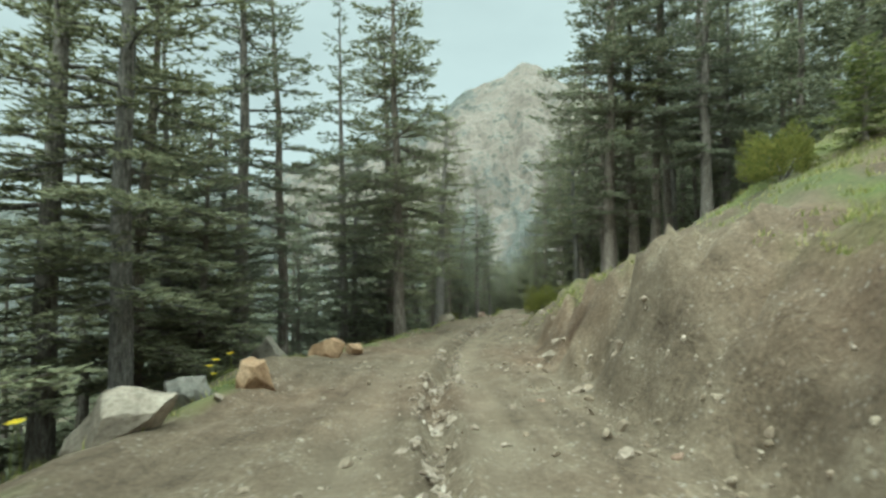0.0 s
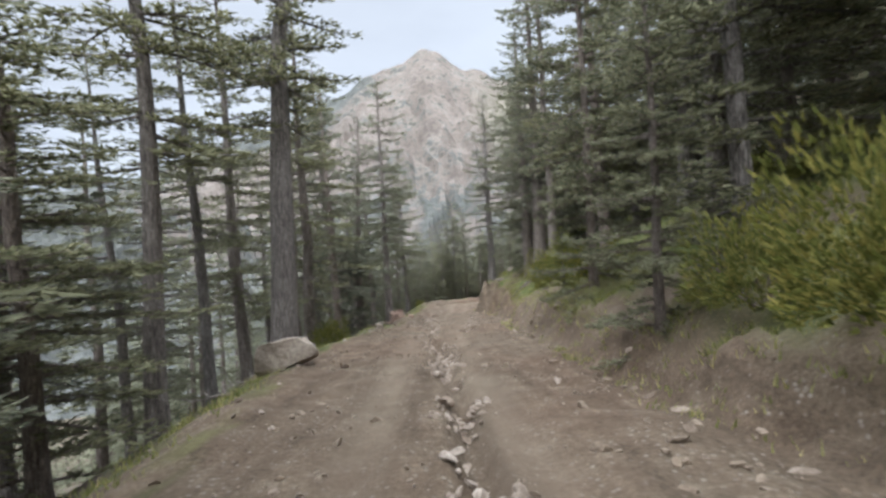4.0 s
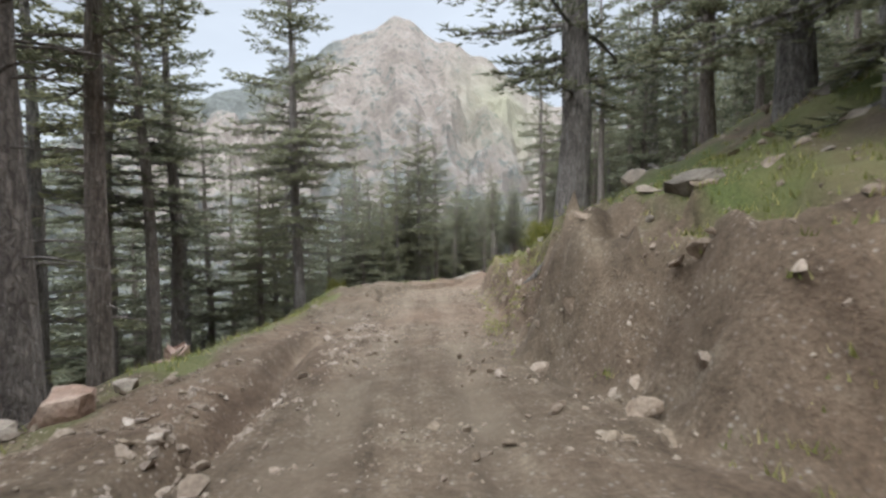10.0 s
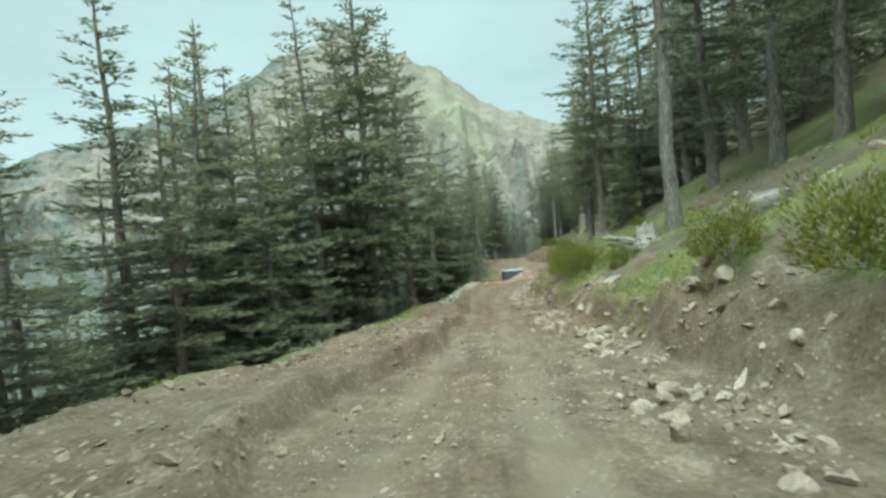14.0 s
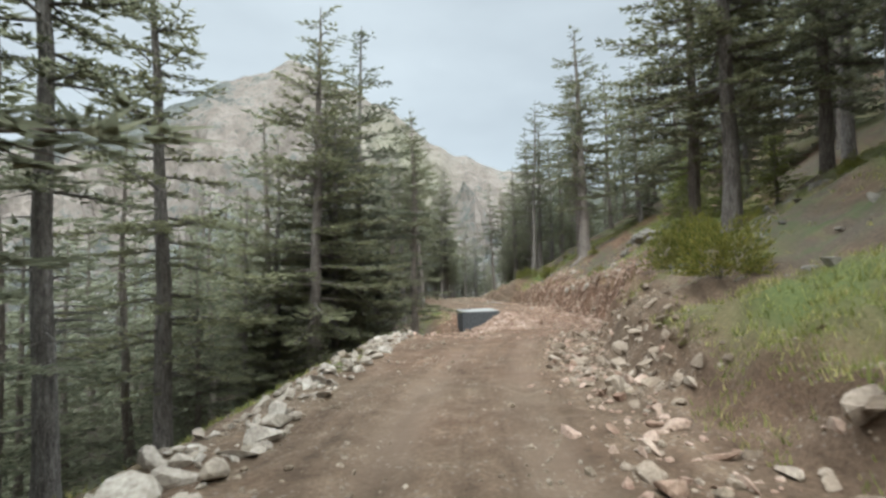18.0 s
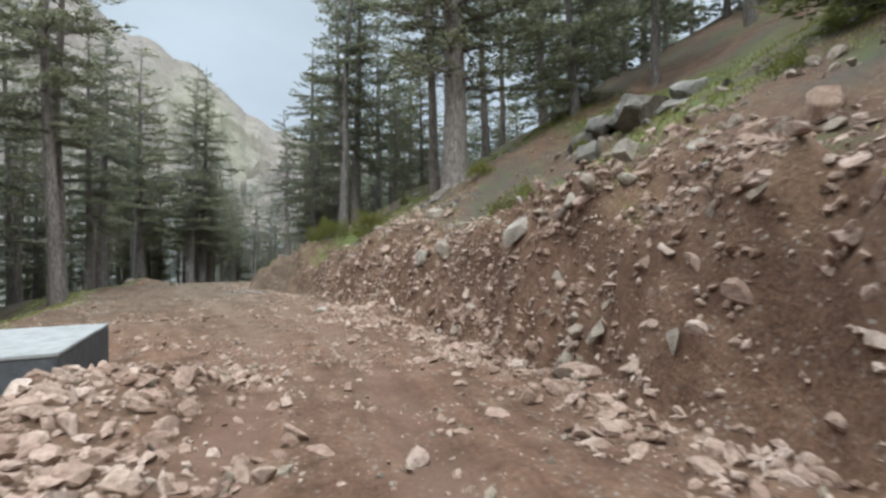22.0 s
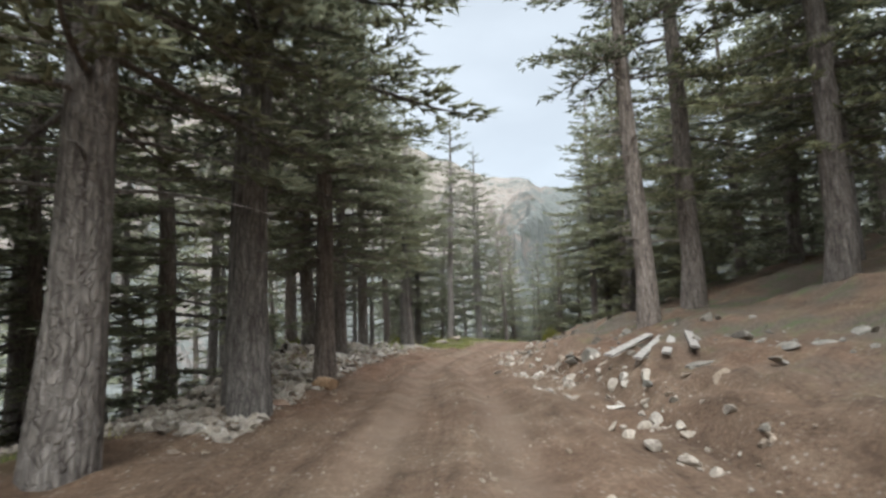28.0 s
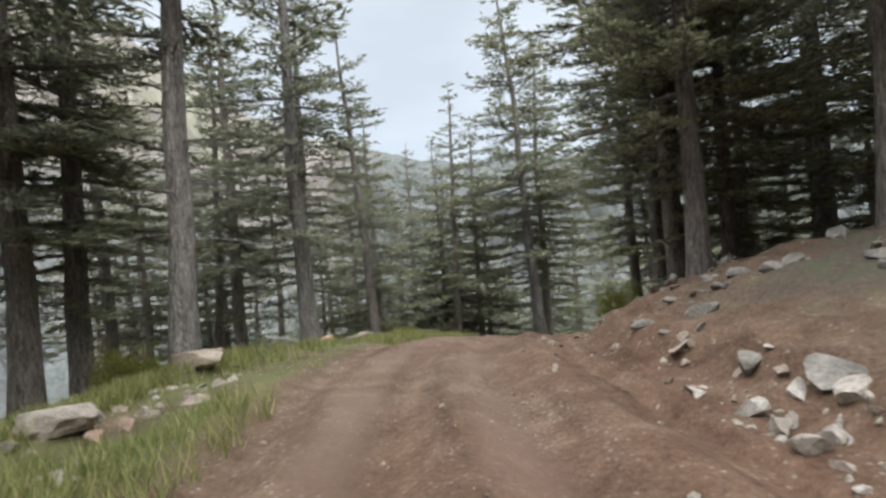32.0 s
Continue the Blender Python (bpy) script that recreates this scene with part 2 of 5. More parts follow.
def mountain_material():
    m, n, l, b = shader("limestone_mountain", 0.95, 0.1)
    at = n.new("ShaderNodeAttribute")
    at.attribute_name = "cover"
    sep = n.new("ShaderNodeSeparateColor")
    l.new(at.outputs["Color"], sep.inputs[0])
    big, mid, fine = noise_of(n, l, 0.006, 6), noise_of(n, l, 0.02, 8, 0.65), noise_of(n, l, 0.09, 6, 0.7)
    rock = ramp_of(n, l, mid, (0.3, (0.140, 0.119, 0.102)), (0.5, (0.196, 0.166, 0.141)), (0.72, (0.245, 0.214, 0.184)))
    rock = mixed(n, l, 0.6, rock, ramp_of(n, l, fine, (0.35, (0.516, 0.516, 0.533)), (0.62, (1.15, 1.12, 1.1))), "MULTIPLY")
    scrub = ramp_of(n, l, fine, (0.35, (0.068, 0.071, 0.065)), (0.65, (0.111, 0.111, 0.1)))
    sp = n.new("ShaderNodeMath")
    sp.operation = "ADD"
    l.new(sep.outputs[0], sp.inputs[0])
    l.new(mid, sp.inputs[1])
    s2 = n.new("ShaderNodeMath")
    s2.operation = "ADD"
    l.new(sp.outputs[0], s2.inputs[0])
    l.new(fine, s2.inputs[1])
    s3 = n.new("ShaderNodeMath")
    s3.operation, s3.inputs[1].default_value = "MULTIPLY", 0.5
    l.new(s2.outputs[0], s3.inputs[0])
    c = mixed(n, l, ramp_of(n, l, s3.outputs[0], (0.58, (0, 0, 0)), (0.66, (1, 1, 1))), rock, scrub)
    dots = n.new("ShaderNodeTexVoronoi")
    dots.inputs["Scale"].default_value = 0.055
    tcd = n.new("ShaderNodeTexCoord")
    l.new(tcd.outputs["Object"], dots.inputs["Vector"])
    bush = mixed(n, l, 1.0, ramp_of(n, l, dots.outputs["Distance"], (0.22, (1, 1, 1)), (0.34, (0, 0, 0))), ramp_of(n, l, mid, (0.42, (0, 0, 0)), (0.56, (0.75, 0.75, 0.75))), "MULTIPLY")
    small = n.new("ShaderNodeTexVoronoi")
    small.inputs["Scale"].default_value = 0.11
    l.new(tcd.outputs["Object"], small.inputs["Vector"])
    speck = mixed(n, l, 1.0, ramp_of(n, l, small.outputs["Distance"], (0.24, (1, 1, 1)), (0.36, (0, 0, 0))), ramp_of(n, l, mid, (0.46, (0, 0, 0)), (0.6, (0.6, 0.6, 0.6))), "MULTIPLY")
    bush = mixed(n, l, 1.0, bush, speck, "LIGHTEN")
    c = mixed(n, l, bush, c, (0.061, 0.065, 0.049))
    c = mixed(n, l, sep.outputs[1], c, mixed(n, l, big, (0.163, 0.157, 0.105), (0.205, 0.191, 0.13)))
    l.new(c, b.inputs["Base Color"])
    bumped(n, l, b, mid, 0.8, 14.0)
    return m


def plain_noise_material(name, dark, light, scale, rough=0.9, relief=0.02):
    m, n, l, b = shader(name, rough, 0.3)
    f = noise_of(n, l, scale, 6, 0.65)
    l.new(ramp_of(n, l, f, (0.3, dark), (0.7, light)), b.inputs["Base Color"])
    bumped(n, l, b, f, 0.6, relief)
    return m


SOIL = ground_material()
BARK = bark_material()
NEEDLE = needle_material("cedar_needles", (0.096, 0.101, 0.069), (0.186, 0.191, 0.132), (0.30, 0.30, 0.216))
YOUNG = needle_material("young_needles", (0.085, 0.1, 0.036), (0.175, 0.19, 0.066), (0.29, 0.285, 0.115))
SHRUB = needle_material("shrub_leaves", (0.07, 0.085, 0.022), (0.17, 0.175, 0.045), (0.31, 0.27, 0.085))
BLADE = needle_material("grass_blades", (0.10, 0.118, 0.038), (0.19, 0.203, 0.07), (0.38, 0.335, 0.17))
DUSTY = stone_material("dusty_stone", (0.19, 0.15, 0.115), (0.31, 0.255, 0.20), (0.45, 0.385, 0.315))
TANSTONE = stone_material("tan_limestone", (0.24, 0.19, 0.15), (0.37, 0.305, 0.25), (0.52, 0.45, 0.385))
STONE = stone_material("pale_limestone", (0.29, 0.255, 0.22), (0.46, 0.41, 0.36), (0.64, 0.59, 0.53))
PINK = stone_material("reddish_limestone", (0.27, 0.175, 0.134), (0.45, 0.325, 0.262), (0.6, 0.485, 0.41))
GREY = stone_material("grey_rock", (0.14, 0.135, 0.125), (0.28, 0.265, 0.245), (0.44, 0.42, 0.39))
OCHRE = stone_material("ochre_rock", (0.30, 0.195, 0.125), (0.50, 0.35, 0.235), (0.65, 0.50, 0.375))
ROCK_FACE = mountain_material()
DEADWOOD = plain_noise_material("weathered_wood", (0.13, 0.11, 0.095), (0.36, 0.32, 0.28), 9)
REDWOOD = plain_noise_material("broken_red_wood", (0.19, 0.12, 0.09), (0.46, 0.34, 0.27), 8)
CONCRETE = plain_noise_material("raw_concrete", (0.165, 0.157, 0.146), (0.28, 0.27, 0.252), 5, 0.9, 0.006)
TAR = plain_noise_material("bitumen_coat", (0.038, 0.038, 0.04), (0.085, 0.086, 0.088), 7, 0.75, 0.006)
PETAL = plain_noise_material("yellow_petals", (0.55, 0.40, 0.02), (0.75, 0.58, 0.05), 30)

# ---------------------------------------------------------------- plan of the road
# along the wheel track: metres from the start, x, y, height of the road
ROAD = [
    (-60.0, 2.6, -59.8, 4.6),
    (-10.0, 0.42, -9.96, 0.81),
    (2.0, -0.09, 2.03, -0.16),
    (14.0, 0.00, 14.01, -1.16),
    (26.0, 1.43, 25.93, -2.21),
    (38.0, 3.09, 37.80, -3.29),
    (50.0, 5.20, 49.61, -4.53),
    (62.0, 8.24, 61.16, -5.71),
    (74.0, 10.62, 72.92, -6.87),
    (86.0, 13.32, 84.61, -7.79),
    (98.0, 16.10, 96.28, -8.62),
    (110.0, 20.69, 107.35, -9.81),
    (122.0, 25.49, 118.35, -10.72),
    (134.0, 30.45, 129.26, -11.27),
]
ROAD += [
    (146.0, 37.32, 139.04, -11.70),
    (158.0, 45.68, 147.61, -12.38),
    (170.0, 51.73, 157.86, -12.65),
    (182.0, 55.06, 169.38, -12.48),
    (194.0, 57.53, 181.11, -12.45),
    (206.0, 62.97, 191.74, -12.40),
    (218.0, 68.82, 202.21, -12.90),
    (230.0, 74.35, 212.85, -13.74),
    (240.5, 80.88, 221.04, -14.49),
    (252.5, 89.6, 229.4, -15.2),
    (264.0, 99.9, 234.4, -17.2),
    (280.0, 115.6, 237.4, -20.4),
    (310.0, 145.2, 242.0, -25.5),
    (360.0, 194.5, 250.0, -33.0),
]
ROAD = np.array(ROAD)
# edge of the road on the valley side, edge on the hill side, height of the cut bank
VALLEY_EDGE = ((-60, 3.2), (0, 3.2), (13, 3.7), (20, 2.6), (30, 2.3), (37, 3.0), (42, 3.7), (52, 4.0), (60, 3.5), (70, 3.9), (80, 4.3), (95, 4.1),
               (105, 4.4), (112, 3.4), (125, 3.0), (131, 2.7), (138, 3.1), (144, 4.0), (152, 6.2), (165, 7.8), (179, 6.2), (187, 5.4),
               (197, 6.0), (206, 5.6), (212, 5.8), (218, 4.4), (224, 3.5), (231, 4.3), (238, 3.7), (246, 4.5), (256, 4.2), (270, 4))
HILL_EDGE = ((-60, 2.6), (12, 2.5), (28, 2.6), (48, 3.4), (62, 2.8), (69, 3.0), (75, 1.8), (80, 1.9), (85, 2.5), (92, 2.8), (100, 3.0), (112, 3.3), (125, 2.8), (140, 2.9), (158, 3.1),
             (172, 2.9), (185, 3.0), (200, 3.3), (220, 2.9), (236, 2.6), (252, 3.2), (270, 3))
BANK = ((-60, 1.4), (0, 1.7), (12, 1.6), (22, 0.6), (40, 0.6), (58, 1.0), (70, 1.3), (76, 1.9), (80, 1.7), (86, 1.3), (92, 1.1), (100, 0.9), (118, 0.6), (138, 0.7), (150, 1.1), (160, 1.9),
        (170, 2.2), (179, 1.5), (186, 1.5), (193, 1.1), (199, 0.4), (206, 0.25), (222, 0.35), (245, 0.35), (300, 0.4))
VALLEY_SLOPE = ((-60, 0.6), (140, 0.6), (165, 0.5), (185, 0.3), (200, 0.22), (232, 0.22), (250, 0.3), (300, 0.35))
WASH = ((-60, 0.06), (30, 0.1), (37, 0.5), (41.5, 0.42), (45.2, 0.0), (56.5, -0.95), (61.4, -1.9), (66, -2.0))
HILL_SLOPE = ((-60, 0.55), (60, 0.58), (130, 0.55), (156, 0.58), (164, 0.64), (178, 0.64), (188, 0.5), (195, 0.4), (203, 0.22), (212, 0.2), (230, 0.3), (260, 0.32), (300, 0.35))
REDNESS = ((-60, 0.1), (60, 0.1), (100, 0.12), (120, 0.45), (140, 0.5), (152, 0.95), (174, 0.95), (186, 0.35), (205, 0.35), (216, 0.6), (232, 0.7), (300, 0.75))


def along(table, s):
    return np.interp(s, [a for a, _ in table], [b for _, b in table])


def spline(s):
    """Smooth curve through the plan: x, y, z at s."""
    k, p = ROAD[:, 0], ROAD[:, 1:]
    m = np.gradient(p, k, axis=0)
    s = np.asarray(s, float)
    i = np.clip(np.searchsorted(k, s, side="right") - 1, 0, len(k) - 2)
    h = k[i + 1] - k[i]
    t = ((s - k[i]) / h)[..., None]
    h = h[..., None]
    inside = ((2 * t**3 - 3 * t**2 + 1) * p[i] + (t**3 - 2 * t**2 + t) * h * m[i] + (3 * t**2 - 2 * t**3) * p[i + 1] + (t**3 - t**2) * h * m[i + 1])
    past = p[-1] + (s - k[-1])[..., None] * (p[-1] - p[-2]) / (k[-1] - k[-2])
    past[..., 2] = p[-1][2] - 0.12 * (s - k[-1])
    return np.where((s > k[-1])[..., None], past, inside)


CHORD = np.array((math.cos(radians(-23)), math.sin(radians(-23))))  # across the whole road, to the hill side


def place(s, u):
    """Plan position of a point u metres to the hill side of the track."""
    s, u = np.asarray(s, float), np.asarray(u, float)
    c = spline(s)[..., :2]
    d = spline(s + 0.5)[..., :2] - spline(s - 0.5)[..., :2]
    d /= np.linalg.norm(d, axis=-1, keepdims=True)
    nrm = np.stack([d[..., 1], -d[..., 0]], -1)
    near = np.clip(u, -22, 22)
    return c + nrm * near[..., None] + CHORD * (u - near)[..., None]


def hashed(ix, iy, seed):
    v = np.sin(ix * 127.1 + iy * 311.7 + seed * 74.7) * 43758.5453
    return v - np.floor(v)


def value_noise(x, y, seed=0):
    ix, iy = np.floor(x), np.floor(y)
    fx, fy = x - ix, y - iy
    fx, fy = fx * fx * (3 - 2 * fx), fy * fy * (3 - 2 * fy)
    a, b = hashed(ix, iy, seed), hashed(ix + 1, iy, seed)
    c, d = hashed(ix, iy + 1, seed), hashed(ix + 1, iy + 1, seed)
    return (a * (1 - fx) + b * fx) * (1 - fy) + (c * (1 - fx) + d * fx) * fy - 0.5


def fbm(x, y, seed=0, octaves=4):
    return sum(value_noise(x * 2.03**k, y * 2.03**k, seed + k) * 0.5**k for k in range(octaves))


# heaps of rubble beside the road: s, u, radius, height
HEAPS = ((165.0, -2.2, 2.0, 0.55), (161.3, -2.7, 2.3, 0.55), (158.2, -3.0, 2.2, 0.4), (224.5, -4.9, 1.8, 0.6), (228.5, -5.3, 2.4, 1.0), (232.5, -5.5, 2.6, 1.05), (236.5, -5.0, 2.5, 0.7), (240.5, -5.2, 2.2, 0.5), (174.5, 3.3, 1.3, 0.4), (204.5, -4.9, 2.0, 0.45), (66.0, -4.4, 1.5, 0.4), (10.5, -3.6, 2.0, 0.3))


def height(s, u):
    """Height of the ground at s, u."""
    s, u = np.asarray(s, float), np.asarray(u, float)
    base = spline(s)[..., 2]
    lw = along(VALLEY_EDGE, s) + 0.5 * value_noise(s * 0.4, s * 0, 3)
    rw = along(HILL_EDGE, s) + 0.5 * value_noise(s * 0.45, s * 0, 5)
    ch = along(BANK, s) * (1 + 0.5 * value_noise(s * 0.3, s * 0, 8))
    more = np.clip((s - 212) / 8, 0, 1) * (0.075 * np.sin(u * 4.4 + 0.25 * np.sin(s * 0.3)) + 0.06 * fbm(u * 2.2, s * 0.12, 71)) * (np.abs(u) < 2.6)
    ruts = more - 0.07 * np.exp(-(((np.abs(u + 0.1 * np.sin(s * 0.13)) - 0.8) / 0.27) ** 2))
    rough = (0.07 + 0.07 * np.clip(np.abs(u) - 1.5, 0, 1)) * fbm(s * 1.3, u * 1.3, 11) + 0.05 * value_noise(s * 0.35, u * 0.5, 14) + 0.04 * fbm(s * 4.1, u * 4.1, 12)
    berm = 0.16 * np.exp(-(((u + lw - 0.35) / 0.4) ** 2)) * (0.7 + value_noise(s * 0.5, u * 0, 21))
    scarp = np.clip((2.3 + 0.4 * value_noise(s * 0.5, s * 0, 61) + 0.12 * value_noise(s * 3.1, s * 0, 62) - lw - u) / 0.16, 0, 1)
    gully = (0.42 + 0.18 * value_noise(s * 0.5, s * 0, 63)) * scarp * np.clip((s - 84) / 8, 0, 1) * np.clip((128 - s) / 6, 0, 1)
    gully = gully - 0.42 * np.exp(-(((u + 2.3 + 0.3 * np.sin(s * 0.5)) / 0.26) ** 2)) * np.clip((s - 58) / 4, 0, 1) * np.clip((84 - s) / 6, 0, 1)
    gully = gully - 0.27 * np.exp(-(((u - along(WASH, s) - 0.1 * np.sin(s * 0.6) - 0.14 * value_noise(s * 1.3, s * 0, 64)) / 0.17) ** 4)) * np.clip((66 - s) / 8, 0, 1)
    d = np.maximum(0, -lw - u)
    steep = along(VALLEY_SLOPE, s) + 0.3 * np.clip((d - 30) / 60, 0, 1) * (s > 140)
    drop = -85 * (1 - np.exp(-steep * np.maximum(0, d - 0.35 * (1 - np.exp(-d / 0.35))) / 85))
    e = np.maximum(0, u - rw)
    cutw = 0.45 + 0.45 * ch
    k = np.clip(e / cutw, 0, 1)
    rise = ch * (k * k * (3 - 2 * k)) + 150 * (1 - np.exp(-along(HILL_SLOPE, s) * np.maximum(0, e - 0.5 * cutw) / 150))
    off = np.clip((np.maximum(d, e) - 0.2) / 3, 0, 1)
    wild = off * (0.5 * fbm(s * 0.33, u * 0.33, 31) + 0.16 * fbm(s * 1.7, u * 1.7, 37))
    far = np.clip((np.maximum(d, e) - 25) / 60, 0, 1) * 14 * fbm(s * 0.013, u * 0.013, 41)
    face = np.clip(e / 0.4, 0, 1) * np.clip(2.6 - e, 0, 1) * (0.6 * fbm(s * 1.1, u * 1.5, 44) + 0.34 * fbm(s * 3.2, u * 3.4, 47)) * np.minimum(ch, 1.6)
    z = base + ruts + rough + berm + gully + drop + rise + wild + far + face
    z = z - 0.3 * np.clip(-u - 2.9, 0, 5.5) * np.clip((s - 146) / 8, 0, 1) * np.clip((174 - s) / 6, 0, 1)
    for hs, hu, hr, hh in HEAPS:
        z = z + hh * np.exp(-(((s - hs) ** 2 + (u - hu) ** 2) / (hr * 0.7) ** 2)) * (1 + 0.4 * value_noise(s * 2, u * 2, 5))
    return z


FINE_S = np.arange(-60, 360, 0.5)
FINE_P = spline(FINE_S)[:, :2]


def to_su(x, y):
    """Plan coordinates of a place near the road."""
    i = int(np.argmin((FINE_P[:, 0] - x) ** 2 + (FINE_P[:, 1] - y) ** 2))
    d = FINE_P[min(i + 1, len(FINE_P) - 1)] - FINE_P[max(i - 1, 0)]
    d = d / np.linalg.norm(d)
    q = np.array((x, y)) - FINE_P[i]
    return FINE_S[i] + q @ d, q @ np.array((d[1], -d[0]))


def spot(s, u):
    p = place(s, u)
    return float(p[0]), float(p[1]), float(height(s, u))


def surface(s, u):
    """Places on the ground and the ground's normals there."""
    s, u = np.asarray(s, float), np.asarray(u, float)

    def at(a, b):
        return np.concatenate([place(a, b), height(a, b)[..., None]], -1)
    n = np.cross(at(s, u + 0.3) - at(s, u - 0.3), at(s + 0.3, u) - at(s - 0.3, u))
    n = n / np.linalg.norm(n, axis=-1, keepdims=True)
    return at(s, u), n * np.sign(n[..., 2:3])


def laid(n, a):
    """Axes of something lying on ground with normal n, turned by a."""
    r = np.stack([np.cos(a), np.sin(a), a * 0], -1)
    x = r - (r * n).sum(-1, keepdims=True) * n
    x = x / np.linalg.norm(x, axis=-1, keepdims=True)
    return np.stack([x, np.cross(n, x), n], -2)


# ---------------------------------------------------------------- mesh helpers


def mesh_np(name, verts, tris, mat, smooth=False):
    me = bpy.data.meshes.new(name)
    verts, tris = np.ascontiguousarray(verts, np.float32), np.ascontiguousarray(tris, np.int32)
    me.vertices.add(len(verts))
    me.vertices.foreach_set("co", verts.ravel())
    n = tris.shape[1]
    me.loops.add(tris.size)
    me.loops.foreach_set("vertex_index", tris.ravel())
    me.polygons.add(len(tris))
    me.polygons.foreach_set("loop_start", np.arange(0, tris.size, n, dtype=np.int32))
    me.polygons.foreach_set("loop_total", np.full(len(tris), n, np.int32))
    me.polygons.foreach_set("use_smooth", np.full(len(tris), smooth))
    me.update(calc_edges=True)
    me.materials.append(mat)
    return me


def part(name, me, parent, label=""):
    ob = new(name, me)
    ob.parent = parent
    return tagged(ob, label)


def bm_mesh(name, bm, mat, smooth=False):
    me = bpy.data.meshes.new(name)
    for f in bm.faces:
        f.smooth = smooth
    bm.to_mesh(me)
    bm.free()
    me.materials.append(mat)
    return me


def tube(points, radii, sides=6):
    """Verts and quads of a tapered tube along points."""
    pts, r = np.asarray(points, float), np.asarray(radii, float)
    t = np.gradient(pts, axis=0)
    t /= np.linalg.norm(t, axis=1, keepdims=True) + 1e-9
    up = np.where(np.abs(t[:, 2:3]) > 0.9, np.array((1.0, 0, 0)), np.array((0, 0, 1.0)))
    a = np.cross(t, up)
    a /= np.linalg.norm(a, axis=1, keepdims=True) + 1e-9
    b = np.cross(t, a)
    ang = np.linspace(0, 2 * math.pi, sides, endpoint=False)
    v = (pts[:, None] + r[:, None, None] * (a[:, None] * np.cos(ang)[None, :, None] + b[:, None] * np.sin(ang)[None, :, None])).reshape(-1, 3)
    i, j = np.meshgrid(np.arange(len(pts) - 1), np.arange(sides), indexing="ij")
    k = (j + 1) % sides
    f = np.stack([i * sides + j, i * sides + k, (i + 1) * sides + k, (i + 1) * sides + j], -1).reshape(-1, 4)
    return v, f


def joined(pieces):
    vs, fs, o = [], [], 0
    for v, f in pieces:
        vs.append(v)
        fs.append(f + o)
        o += len(v)
    return np.concatenate(vs), np.concatenate(fs)


# ---------------------------------------------------------------- ground sheet


def build_ground():
    s_rows = np.concatenate([np.arange(-60, -14, 2.0), np.arange(-14, 275, 0.31), np.arange(275, 360, 2.5), 360 + np.cumsum(np.geomspace(4, 400, 34))])
    right = np.concatenate([np.arange(0, 7.0, 0.13), 7 + np.cumsum(np.geomspace(0.22, 60, 46))])
    left = -np.concatenate([np.arange(0.13, 9.0, 0.13), 9 + np.cumsum(np.geomspace(0.25, 160, 46))])[::-1]
    u_cols = np.concatenate([left, right])
    s, u = np.meshgrid(s_rows, u_cols, indexing="ij")
    p = place(s, u)
    z = height(s, u)
    v = np.concatenate([p, z[..., None]], -1).reshape(-1, 3)
    a, b = len(s_rows), len(u_cols)
    i, j = np.meshgrid(np.arange(a - 1), np.arange(b - 1), indexing="ij")
    q = np.stack([i * b + j, i * b + j + 1, (i + 1) * b + j + 1, (i + 1) * b + j], -1).reshape(-1, 4)
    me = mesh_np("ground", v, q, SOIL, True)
    lw, rw, ch = along(VALLEY_EDGE, s), along(HILL_EDGE, s), along(BANK, s)
    d, e = np.maximum(0, -lw - u), np.maximum(0, u - rw)
    patch, patch2 = fbm(s * 0.25, u * 0.4, 51), fbm(s * 0.9, u * 1.1, 57)
    verge = np.clip((u < -lw + 0.5) * (1.8 - np.abs(d - 0.8)) * 0.8, 0, 1) * np.clip(0.25 + 3.2 * patch + 1.6 * patch2, 0, 1)
    green = along(((-60, 0.6), (20, 0.75), (60, 0.9), (95, 0.95), (120, 0.7), (135, 0.6), (150, 0.7), (165, 0.55), (180, 0.3), (200, 0.1), (208, -0.6), (240, -0.8), (300, -0.3)), s)
    slope = np.clip((e - 0.25 - 0.45 * ch) * 1.2, 0, 1) * np.clip(green * 1.5 - 0.55 + 2.4 * patch + 1.2 * patch2, 0, 1)
    slope = slope * np.clip(1.3 - e / 26, 0.15, 1)
    meadow = np.clip((-u - 1.9 - 0.5 * patch2) / 0.5, 0, 1) * np.clip((s - 243 + 8 * (u < -4.6)) / 3, 0, 1) * np.clip(0.75 + 1.5 * patch2, 0, 1) * (d < 4)
    grass = np.clip(verge + slope + meadow, 0, 1)
    litter = np.clip((d - 0.4) / 1.5, 0, 1) * 0.9 + np.clip((e - 0.6 - 0.6 * ch) / 1.8, 0, 1) * np.clip(0.65 + 2 * patch2, 0.15, 0.95)
    red = np.clip(along(REDNESS, s) + 0.5 * patch + 0.2 * np.clip(e, 0, 0.8) * (ch > 0.9), 0, 1)
    track = np.exp(-(((np.abs(u + 0.1 * np.sin(s * 0.13)) - 0.8) / 0.33) ** 4)) * np.clip(0.75 + 1.2 * patch2, 0, 1) * (d + e <= 0)
    col = np.stack([grass, np.clip(litter, 0, 1), red, track], -1).astype(np.float32)
    att = me.color_attributes.new("cover", "FLOAT_COLOR", "POINT")
    att.data.foreach_set("color", col.ravel())
    me.attributes.new("lane", "FLOAT_VECTOR", "POINT").data.foreach_set("vector", np.stack([u * 2.6, s * 0.22, s * 0], -1).astype(np.float32).ravel())
    tagged(new("ground", me), "brown dirt mountain track with stony ruts and grassy banks", "ground", kind="structure")


build_ground()


